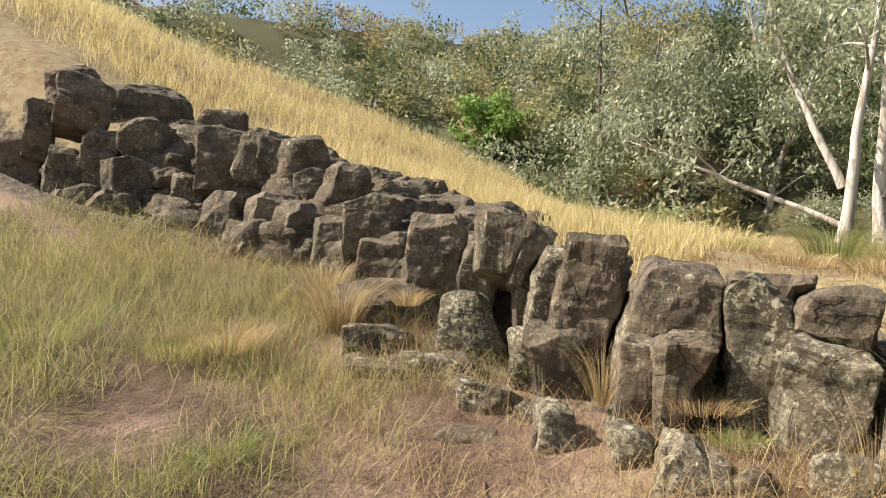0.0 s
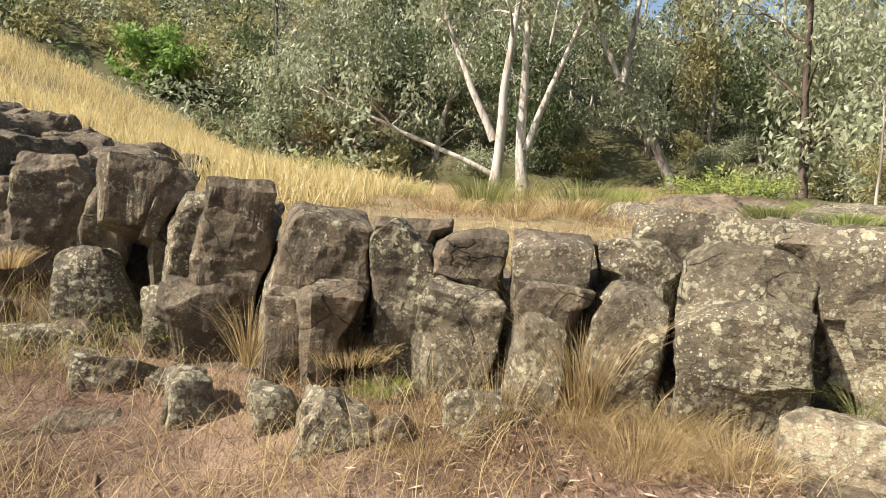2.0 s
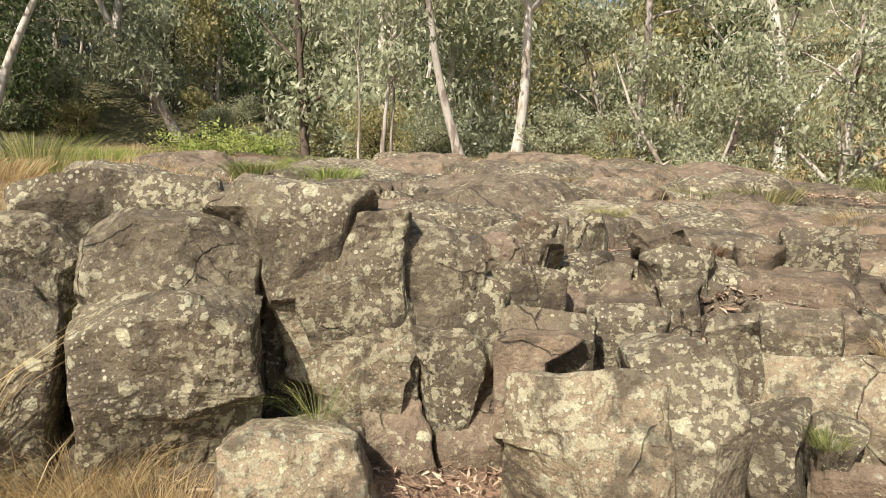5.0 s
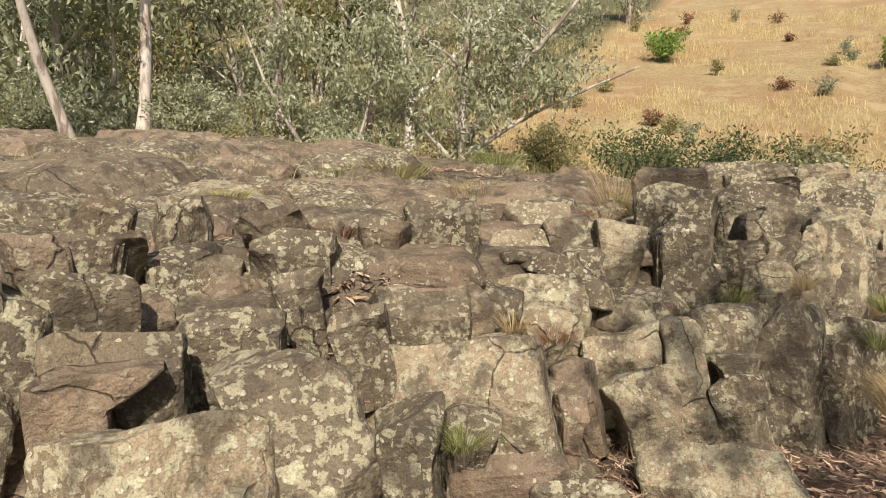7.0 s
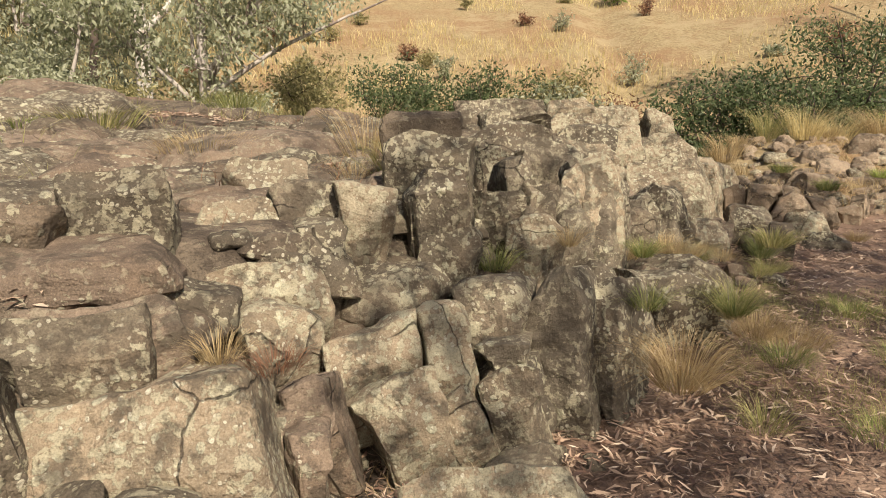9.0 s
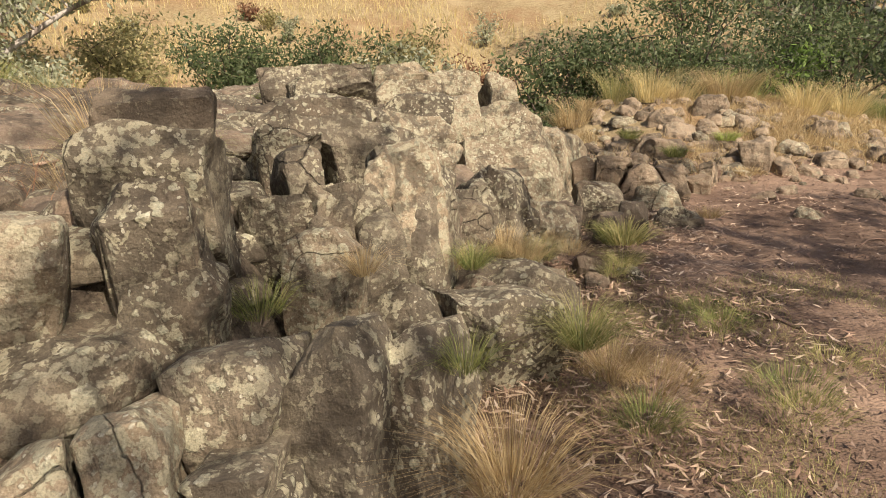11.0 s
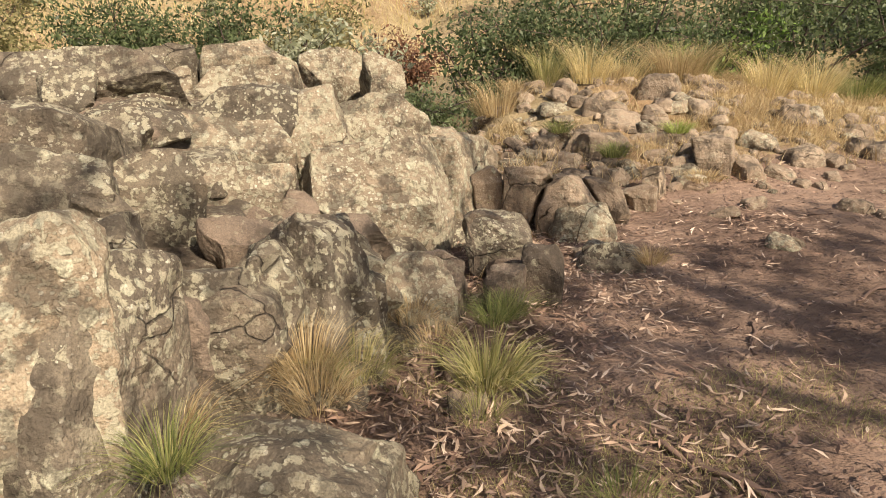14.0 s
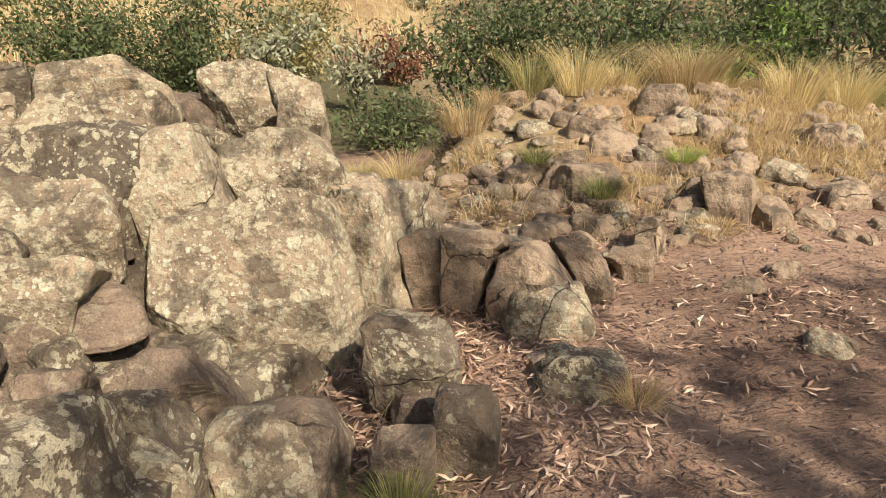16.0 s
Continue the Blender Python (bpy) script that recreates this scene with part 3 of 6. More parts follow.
block(-3.56, -5.84, 0.23, 0.35, 0.40, 0.28, 98, -15, 8, ROCK_GREY, 0.99, -0.02)
block(-3.84, -6.83, 0.28, 0.24, 0.35, 0.27, 110, -15, 10, ROCK_GREY, 0.86, 0.00)
block(-4.74, -7.28, 0.62, 0.47, 0.40, 0.30, 111, -10, 5, ROCK_GREY, 1.03, -0.02)
block(-4.37, -6.35, 0.74, 0.30, 0.40, 0.29, 103, -0, 4, ROCK_BROWN, 1.25, 0.04)
block(-6.26, -11.73, 1.50, 0.68, 0.70, 0.95, 133, -5, 4, ROCK_BROWN, 1.00, 0.02)
block(-6.18, -11.35, 1.45, 0.50, 0.70, 0.93, 161, -0, 2, ROCK_BROWN, 1.11, 0.12)
block(-6.10, -12.53, 1.47, 0.57, 0.70, 1.15, 128, -5, -0, ROCK_BROWN, 1.11, 0.11)
block(-6.47, -13.60, 2.08, 0.46, 0.60, 0.51, 140, -5, 12, ROCK_BROWN, 1.13, 0.01)
block(-5.91, -13.23, 1.48, 0.35, 0.60, 0.59, 160, -5, 17, ROCK_BROWN, 1.17, -0.05)
block(-6.34, -14.69, 2.21, 0.83, 0.70, 0.65, 163, -5, 10, ROCK_BROWN, 1.09, -0.04)
block(-5.79, -15.67, 2.29, 0.48, 0.60, 0.84, 148, -5, 9, ROCK_BROWN, 1.15, -0.02)
block(-5.80, -14.66, 1.66, 0.60, 0.60, 0.74, 146, -8, 12, ROCK_RED, 1.06, 0.04)
block(-6.16, -15.30, 2.74, 0.49, 0.50, 0.62, 146, -5, 4, ROCK_RED, 1.09, 0.00)
block(-6.60, -14.77, 2.94, 0.71, 0.60, 0.55, 143, -10, -2, ROCK_BROWN, 1.03, 0.01)
block(-5.46, -13.33, 1.00, 0.82, 0.60, 0.53, 143, -10, 12, ROCK_BROWN, 1.07, 0.05)
block(-5.82, -16.30, 3.18, 0.45, 0.60, 0.61, 150, -15, 14, ROCK_BROWN, 1.06, -0.05)
block(-6.20, -15.74, 3.61, 0.77, 0.60, 0.56, 147, -20, 11, ROCK_RED, 1.06, -0.01)
block(-7.22, -12.27, 2.48, 1.00, 0.70, 0.56, 132, -20, 17, ROCK_BROWN, 1.07, -0.04)
block(-6.80, -13.15, 2.64, 0.86, 0.70, 0.70, 137, -25, 8, ROCK_BROWN, 1.04, -0.02)
block(-7.14, -11.69, 2.18, 0.58, 0.60, 0.48, 130, -8, 9, ROCK_BROWN, 1.06, -0.02)
block(-6.20, -10.04, 1.74, 0.67, 0.60, 0.50, 125, -12, 4, ROCK_BROWN, 1.11, 0.03)
block(-5.93, -9.72, 1.23, 0.49, 0.60, 0.43, 124, -12, 11, ROCK_BROWN, 1.09, 0.00)
block(-6.24, -10.70, 1.40, 0.42, 0.60, 0.66, 129, -12, 7, ROCK_BROWN, 1.02, -0.01)
block(-5.65, -16.63, 2.50, 0.50, 0.60, 0.89, 151, -10, 9, ROCK_RED, 1.06, -0.06)
block(-5.59, -15.39, 1.67, 0.29, 0.50, 0.69, 148, -5, 9, ROCK_RED, 1.13, -0.03)
block(-5.44, -15.94, 1.74, 0.48, 0.50, 0.75, 150, -5, 1, ROCK_RED, 1.00, -0.01)
block(-5.59, -13.07, 0.40, 1.80, 0.70, 0.56, 142, -30, 1, ROCK_BROWN, 1.02, 0.05)
block(-4.97, -6.91, 1.41, 0.45, 0.60, 0.13, 107, -30, 8, ROCK_BROWN, 1.02, -0.01)
block(-3.55, -2.53, 0.60, 0.14, 0.40, 0.29, 55, -5, 6, ROCK_GREY, 1.03, -0.01)
block(-3.60, -2.22, 0.81, 0.37, 0.70, 0.31, 58, -17, 18, ROCK_GREY, 1.03, -0.03)
block(-3.51, -2.32, 0.65, 0.32, 0.65, 0.23, 58, -3, 12, ROCK_GREY, 1.10, -0.00)
block(-3.64, -2.50, 0.83, 0.50, 0.80, 0.26, 63, -60, 7, ROCK_GREY, 0.69, -0.10)
block(-3.56, -2.38, 0.30, 0.24, 0.50, 0.17, 60, -29, 11, ROCK_RED, 1.06, 0.01)
block(-3.69, -2.61, 0.79, 0.30, 0.60, 0.41, 66, -15, -6, ROCK_GREY, 1.06, 0.04)
block(-3.81, -2.62, 0.34, 0.27, 0.60, 0.32, 67, -17, 16, ROCK_PALE, 1.07, -0.03)
block(-3.20, -1.98, 0.65, 0.40, 0.50, 0.18, 49, -34, 1, ROCK_GREY, 1.01, -0.00)
block(-3.10, -2.16, 0.68, 0.28, 0.40, 0.15, 50, -9, -1, ROCK_RED, 1.25, 0.06)
block(-2.73, -2.18, 0.38, 0.57, 0.90, 0.35, 45, -38, -0, ROCK_PALE, 0.97, -0.00)
block(-2.47, -1.89, 0.52, 0.35, 0.70, 0.46, 35, -29, -2, ROCK_GREY, 1.25, -0.07)
block(-2.35, -0.85, 0.33, 0.73, 0.70, 0.37, 18, -37, -13, ROCK_PALE, 1.00, 0.01)
block(-2.34, -1.41, 0.30, 0.25, 0.40, 0.28, 27, -9, -19, ROCK_GREY, 1.13, 0.05)
block(-2.19, -1.18, 0.35, 0.17, 0.30, 0.14, 22, -19, 4, ROCK_GREY, 1.25, 0.01)
block(-1.95, -0.50, 0.41, 0.17, 0.35, 0.14, 14, -19, -14, ROCK_RED, 1.00, 0.01)
block(-1.90, -0.70, 0.34, 0.13, 0.30, 0.16, 14, -19, 1, ROCK_RED, 1.10, 0.00)
block(-2.54, -0.70, 0.60, 0.39, 0.50, 0.22, 24, -50, -2, ROCK_RED, 1.12, -0.06)
block(-3.32, -2.03, 0.81, 0.33, 0.50, 0.08, 55, -60, 7, ROCK_GREY, 1.01, -0.03)
block(-3.38, -1.75, 0.74, 0.27, 0.50, 0.15, 51, -35, 9, ROCK_RED, 1.06, -0.01)
block(-3.09, -1.54, 0.66, 0.39, 0.50, 0.13, 44, -40, -2, ROCK_GREY, 1.02, 0.01)
block(-3.02, -1.15, 0.80, 0.21, 0.40, 0.11, 38, -30, -12, ROCK_GREY, 1.08, -0.00)
block(-3.25, -0.90, 0.87, 0.39, 0.60, 0.15, 38, -35, 3, ROCK_GREY, 1.05, 0.01)
block(-3.45, -0.83, 0.98, 0.29, 0.60, 0.10, 40, -30, -17, ROCK_BROWN, 0.94, -0.01)
block(-2.63, -1.24, 0.68, 0.20, 0.40, 0.10, 32, -40, -13, ROCK_GREY, 1.00, 0.01)
block(-2.60, -0.79, 0.65, 0.38, 0.50, 0.19, 27, -35, -1, ROCK_GREY, 1.10, -0.03)
block(-3.74, -1.57, 0.92, 0.33, 0.60, 0.07, 52, -40, 2, ROCK_BROWN, 0.97, -0.00)
block(-3.78, -1.09, 1.00, 0.23, 0.60, 0.13, 47, -40, 3, ROCK_GREY, 1.06, -0.01)
block(-3.79, -1.58, 0.97, 0.26, 0.70, 0.10, 53, -50, 8, ROCK_BROWN, 1.02, 0.01)
block(-3.79, -1.25, 0.82, 0.20, 0.40, 0.08, 49, -30, -0, ROCK_BROWN, 1.06, -0.00)
block(-3.51, -1.18, 0.79, 0.21, 0.50, 0.09, 45, -40, 7, ROCK_GREY, 1.01, -0.00)
block(-3.48, -2.04, 0.90, 0.20, 0.60, 0.07, 57, -50, 2, ROCK_RED, 0.97, -0.00)
block(-2.79, -0.19, 0.94, 0.37, 0.50, 0.19, 26, -55, -0, ROCK_GREY, 0.98, -0.01)
block(-3.03, -0.42, 0.93, 0.23, 0.50, 0.09, 31, -35, 6, ROCK_BROWN, 1.00, -0.00)
block(-1.28, -0.49, -0.05, 0.57, 0.70, 0.25, 2, -45, -12, ROCK_PALE, 0.96, -0.02)
block(-1.73, -1.09, 0.04, 0.34, 0.50, 0.09, 13, -55, -11, ROCK_GREY, 0.93, 0.00)
block(-2.02, -1.15, 0.12, 0.44, 0.40, 0.12, 19, -60, -7, ROCK_RED, 0.99, 0.00)
block(-1.83, -0.12, 0.42, 0.35, 0.45, 0.20, 25, -31, -13, ROCK_PALE, 0.96, 0.03)
block(-1.50, -0.02, 0.39, 0.21, 0.45, 0.34, 13, -31, -6, ROCK_PALE, 1.01, -0.01)
block(-1.68, -0.28, 0.25, 0.32, 0.40, 0.26, 23, -37, -12, ROCK_PALE, 1.14, -0.04)
block(-1.42, -0.18, 0.20, 0.17, 0.40, 0.18, 11, -29, -25, ROCK_PALE, 1.02, 0.00)
block(-1.30, 0.29, 0.47, 0.28, 0.45, 0.27, -2, -17, -14, ROCK_GREY, 1.17, -0.00)
block(-1.23, 0.03, 0.40, 0.17, 0.45, 0.11, -3, -14, -13, ROCK_GREY, 1.17, -0.00)
block(-1.20, -0.07, 0.28, 0.20, 0.40, 0.18, -4, -14, -16, ROCK_GREY, 1.12, 0.00)
block(-0.99, 0.29, 0.33, 0.25, 0.45, 0.66, -13, -15, -14, ROCK_GREY, 1.04, 0.03)
block(-0.74, 0.41, 0.25, 0.21, 0.45, 0.63, -18, -15, -27, ROCK_GREY, 1.07, 0.09)
block(-0.73, 1.24, 0.23, 0.28, 0.45, 0.23, -16, -50, -22, ROCK_GREY, 1.07, 0.00)
block(-0.18, 1.64, 0.11, 0.60, 0.50, 0.46, -18, -21, -4, ROCK_GREY, 1.00, -0.01)
block(-0.19, 1.80, 0.09, 0.63, 0.50, 0.35, -18, -60, -6, ROCK_GREY, 1.03, -0.02)
block(-1.12, 1.20, 0.57, 0.30, 0.40, 0.24, -1, -21, -6, ROCK_PALE, 0.96, 0.01)
block(-1.24, 1.55, 0.61, 0.53, 0.60, 0.30, 1, -35, -13, ROCK_GREY, 1.10, 0.01)
block(-0.70, 1.82, 0.57, 0.35, 0.50, 0.61, -16, -24, -2, ROCK_GREY, 1.01, -0.02)
block(-0.14, 2.75, 0.36, 0.46, 0.45, 0.62, -26, -27, -11, ROCK_GREY, 0.97, -0.01)
block(-1.55, 0.60, 0.65, 0.28, 0.40, 0.18, 7, -21, 1, ROCK_GREY, 1.06, 0.00)
block(-2.56, 0.34, 0.72, 0.39, 0.50, 0.37, 27, -37, 6, ROCK_PALE, 0.60, -0.04)
block(-2.34, -0.01, 0.58, 0.50, 0.50, 0.17, 26, -31, 6, ROCK_PALE, 1.00, -0.03)
block(-2.19, -0.17, 0.51, 0.28, 0.45, 0.19, 29, -17, 11, ROCK_PALE, 1.01, 0.00)
block(-2.62, 0.96, 0.84, 0.39, 0.50, 0.26, 23, -50, -3, ROCK_PALE, 1.24, -0.06)
block(-2.28, 0.47, 0.87, 0.29, 0.40, 0.19, 21, -31, 1, ROCK_GREY, 1.07, -0.02)
block(-1.97, 0.41, 0.92, 0.26, 0.35, 0.18, 16, -21, 7, ROCK_PALE, 1.07, -0.02)
block(-2.12, 0.23, 0.76, 0.19, 0.40, 0.22, 20, -19, 5, ROCK_GREY, 1.25, -0.02)
block(-2.33, -0.63, 0.22, 0.41, 0.70, 0.23, 33, -52, 15, ROCK_PALE, 0.93, -0.03)
block(-1.99, -0.53, 0.31, 0.18, 0.40, 0.14, 24, -24, 8, ROCK_RED, 1.15, -0.00)
block(-2.55, -0.41, 0.39, 0.26, 0.50, 0.27, 35, -55, 12, ROCK_RED, 0.97, -0.02)
block(-2.55, -0.40, 0.54, 0.24, 0.50, 0.11, 34, -60, 18, ROCK_BROWN, 0.99, -0.02)
block(-1.70, 0.99, 0.99, 0.42, 0.60, 0.19, 9, -35, -6, ROCK_GREY, 0.99, 0.02)
block(-1.31, 3.08, 0.83, 0.66, 0.60, 0.40, 1, -30, -4, ROCK_GREY, 1.01, -0.00)
block(-0.52, 4.68, 0.68, 0.66, 0.60, 0.53, -5, -30, -7, ROCK_GREY, 1.11, -0.01)
block(-1.62, 0.67, 0.83, 0.28, 0.60, 0.18, 8, -45, -8, ROCK_GREY, 1.00, 0.01)
block(-1.42, 4.65, 0.96, 0.91, 0.70, 0.30, 2, -40, -3, ROCK_GREY, 0.95, -0.05)
block(-1.83, 1.57, 1.03, 0.43, 0.70, 0.16, 9, -50, -2, ROCK_BROWN, 1.01, 0.00)
block(-0.76, 1.78, 0.68, 0.30, 0.40, 0.61, 20, -17, 1, ROCK_PALE, 1.03, 0.01)
block(-0.87, 1.77, 0.77, 0.17, 0.40, 0.26, -5, -24, -22, ROCK_PALE, 1.05, 0.02)
block(-0.92, 1.51, 0.57, 0.23, 0.40, 0.30, 16, -14, 9, ROCK_GREY, 0.94, -0.01)
block(-1.20, 1.45, 0.52, 0.20, 0.50, 0.49, 15, -14, 11, ROCK_GREY, 0.96, -0.01)
block(-1.07, 1.57, 0.61, 0.25, 0.50, 0.20, 20, -58, 11, ROCK_GREY, 0.85, -0.02)
block(-1.08, 2.68, 0.79, 0.48, 0.60, 0.25, 13, -40, 4, ROCK_GREY, 0.98, -0.01)
block(-1.43, 2.30, 0.84, 0.33, 0.60, 0.19, 21, -45, 4, ROCK_GREY, 1.00, 0.00)
block(-1.31, 1.74, 0.82, 0.16, 0.50, 0.17, 23, -40, 4, ROCK_GREY, 0.97, 0.00)
block(-1.22, 1.45, 0.69, 0.13, 0.50, 0.18, 24, -55, 18, ROCK_GREY, 1.11, -0.01)
block(-0.27, 1.57, 0.12, 0.28, 0.50, 0.51, -2, -62, -51, ROCK_RED, 1.17, -0.08)
block(-0.38, 1.25, 0.30, 0.54, 0.50, 0.20, 11, -17, 13, ROCK_GREY, 1.00, -0.02)
block(-0.39, 2.41, 0.40, 0.34, 0.45, 0.32, 1, -14, -4, ROCK_GREY, 0.88, -0.02)
block(-0.26, 2.66, 0.43, 0.17, 0.40, 0.38, 8, -19, -5, ROCK_GREY, 0.96, -0.02)
block(0.03, 3.20, 0.35, 0.30, 0.45, 0.22, -6, -35, -7, ROCK_GREY, 1.03, -0.05)
block(0.07, 2.94, 0.27, 0.26, 0.40, 0.27, -7, -14, -2, ROCK_GREY, 1.00, 0.01)
block(0.44, 3.29, 0.13, 0.31, 0.40, 0.30, -12, -34, 0, ROCK_RED, 1.06, -0.01)
block(-0.78, 3.36, 0.64, 0.23, 0.50, 0.22, 7, -45, -1, ROCK_GREY, 1.14, -0.00)
block(-1.07, 1.65, 0.17, 0.12, 0.20, 0.11, 19, -40, 15, ROCK_RED, 1.12, -0.00)
block(-1.05, 1.24, 0.13, 0.24, 0.40, 0.11, 22, -60, 3, ROCK_RED, 1.13, -0.11)
block(0.23, 4.48, 0.28, 0.85, 0.90, 0.59, 3, -33, -7, ROCK_PALE, 1.00, -0.02)
block(0.85, 4.89, 0.26, 0.35, 0.80, 0.71, -32, -24, -6, ROCK_PALE, 1.11, -0.07)
block(-0.15, 4.74, 0.70, 0.41, 0.70, 0.38, 3, -30, -13, ROCK_PALE, 1.03, 0.00)
block(0.35, 5.18, 0.59, 0.56, 0.80, 0.40, -3, -40, -11, ROCK_PALE, 0.84, -0.04)
block(-0.67, 4.33, 0.55, 0.66, 0.70, 0.35, 11, -48, 2, ROCK_PALE, 1.04, -0.05)
block(-0.56, 3.89, 0.52, 0.46, 0.50, 0.19, 11, -34, 8, ROCK_PALE, 1.20, 0.02)
block(-1.23, 3.80, 0.72, 0.48, 0.70, 0.23, 21, -42, 2, ROCK_GREY, 0.93, -0.01)
block(-0.86, 3.33, 0.69, 0.38, 0.50, 0.20, 18, -32, 5, ROCK_GREY, 0.99, -0.03)
block(-1.17, 5.25, 0.86, 0.28, 0.60, 0.29, 15, -34, -2, ROCK_PALE, 1.07, 0.00)
block(-0.64, 5.27, 0.85, 0.68, 0.70, 0.27, 9, -35, -3, ROCK_PALE, 1.04, 0.02)
block(-1.54, 5.22, 0.87, 0.37, 0.60, 0.31, 19, -34, 3, ROCK_PALE, 0.95, 0.00)
block(-1.59, 4.42, 0.94, 0.25, 0.70, 0.28, 22, -30, 4, ROCK_GREY, 1.00, 0.01)
block(-1.23, 5.51, 1.00, 0.43, 0.80, 0.14, 14, -35, -2, ROCK_GREY, 1.00, 0.00)
block(-0.64, 5.59, 0.98, 0.63, 0.80, 0.15, 8, -35, 2, ROCK_PALE, 0.98, -0.01)
block(-0.02, 6.46, 0.87, 0.57, 0.70, 0.33, 1, -30, 1, ROCK_PALE, 0.94, -0.02)
block(0.40, 5.85, 0.83, 0.28, 0.70, 0.25, -3, -35, 11, ROCK_PALE, 1.08, -0.05)
block(-0.48, 2.49, 0.49, 0.29, 0.50, 0.16, 15, -30, 7, ROCK_GREY, 1.03, -0.01)
block(-0.54, 2.24, 0.47, 0.15, 0.30, 0.24, 19, -9, 15, ROCK_RED, 0.99, -0.01)
block(-0.41, 2.45, 0.35, 0.19, 0.40, 0.25, 14, -14, 3, ROCK_GREY, 0.89, -0.00)
block(-0.24, 2.59, 0.40, 0.14, 0.40, 0.34, 9, -24, -12, ROCK_GREY, 0.76, 0.02)
block(-0.07, 2.81, 0.41, 0.27, 0.45, 0.14, 4, -30, 2, ROCK_GREY, 1.08, -0.01)
block(-0.01, 2.73, 0.24, 0.26, 0.40, 0.31, 3, -19, 2, ROCK_GREY, 0.95, -0.01)
block(0.07, 3.47, 0.28, 0.30, 0.45, 0.19, 1, -50, -5, ROCK_RED, 0.91, -0.05)
block(0.13, 3.03, 0.32, 0.15, 0.35, 0.24, 9, -21, 29, ROCK_PALE, 0.79, -0.08)
block(0.40, 3.29, 0.11, 0.27, 0.45, 0.33, -5, -37, -4, ROCK_PALE, 0.97, -0.04)
block(-0.47, 3.14, 0.36, 0.32, 0.50, 0.22, 12, -60, 9, ROCK_RED, 1.02, -0.01)
block(-0.25, 3.36, 0.40, 0.16, 0.40, 0.14, 7, -40, 6, ROCK_RED, 1.09, 0.01)
block(-0.92, 2.63, 0.74, 0.19, 0.50, 0.17, 24, -35, 17, ROCK_GREY, 0.51, -0.06)
block(-0.75, 2.21, 0.59, 0.30, 0.50, 0.48, 24, -17, -11, ROCK_GREY, 0.83, 0.09)
block(0.87, 3.78, 0.21, 0.26, 0.35, 0.25, -12, -21, 1, ROCK_BROWN, 1.02, -0.03)
block(0.98, 3.57, 0.02, 0.33, 0.35, 0.18, -14, -34, -2, ROCK_RED, 1.07, -0.00)
block(1.61, 3.80, 0.02, 0.26, 0.30, 0.12, -23, -29, -8, ROCK_GREY, 0.98, 0.00)
block(0.48, 2.64, 0.01, 0.21, 0.30, 0.11, -8, -45, 5, ROCK_RED, 0.86, -0.02)
block(0.44, 2.38, -0.03, 0.15, 0.30, 0.11, -8, -45, 4, ROCK_RED, 0.94, -0.01)
block(-0.40, 2.35, 0.02, 0.23, 0.40, 0.08, 14, -35, 15, ROCK_RED, 1.00, 0.00)
block(1.55, 4.49, 0.24, 0.31, 0.40, 0.25, -19, -24, -7, ROCK_TAN, 0.63, -0.02)
block(1.94, 4.71, 0.12, 0.26, 0.40, 0.23, -22, -29, 11, ROCK_TAN, 1.25, -0.08)
block(2.30, 4.89, 0.09, 0.25, 0.40, 0.12, -25, -19, -4, ROCK_TAN, 1.05, 0.00)
block(2.48, 5.07, 0.22, 0.15, 0.30, 0.15, -26, -19, -10, ROCK_TAN, 0.87, -0.00)
block(3.27, 5.58, 0.27, 0.28, 0.40, 0.24, -31, -24, -5, ROCK_TAN, 1.07, -0.02)
block(1.30, 4.64, 0.34, 0.30, 0.40, 0.11, -15, -30, -0, ROCK_TAN, 1.00, -0.00)
block(1.04, 4.76, 0.29, 0.20, 0.40, 0.12, -11, -30, -10, ROCK_TAN, 0.95, 0.01)
block(-4.00, -3.03, 0.84, 0.21, 0.50, 0.84, 64, -4, -6, ROCK_GREY, 0.89, 0.03)
block(-3.33, -1.68, 0.42, 0.43, 0.50, 0.28, 46, -19, 8, ROCK_GREY, 0.89, 0.00)
block(-3.43, -2.23, 0.30, 0.31, 0.50, 0.42, 56, -29, -5, ROCK_RED, 1.03, 0.04)
block(-3.11, -1.09, 0.30, 0.26, 0.60, 0.45, 45, -30, 10, ROCK_GREY, 1.02, -0.01)
# end of the blocks

rock(-6.94, -12.62, 2.15, 0.88, 0.79, 0.86, -221, -10, 10, mat=ROCK_BROWN, edge=5.5, cuts=11, n=13, top=0.9)
rock(-7.34, -12.06, 2.13, 0.93, 0.94, 0.83, -235, 10, -10, mat=ROCK_BROWN, edge=5.5, cuts=11, n=13, top=0.85)
rock(-7.99, -14.52, 2.83, 1.03, 1.05, 0.77, -226, 0, 5, mat=ROCK_BROWN, edge=5.5, cuts=12, n=13, top=0.85)
rock(-7.37, -17.58, 3.58, 1.06, 0.95, 0.97, -213, -10, -15, mat=ROCK_BROWN, edge=5.5, cuts=12, n=13, top=0.8)
rock(-7.82, -16.34, 3.25, 1.70, 1.15, 0.95, -214, 5, 0, mat=ROCK_BROWN, edge=4.5, cuts=12, n=13, top=0.8)
rock(-6.99, -11.16, 1.75, 0.73, 0.66, 0.79, -234, 5, 10, mat=ROCK_BROWN, edge=5.5, cuts=12, n=13, top=0.85)
rock(-5.22, -0.79, 0.52, 0.80, 0.72, 0.30, 52, -1, 0, mat=ROCK_BROWN, edge=5.2, cuts=5, n=20, top=0.9)
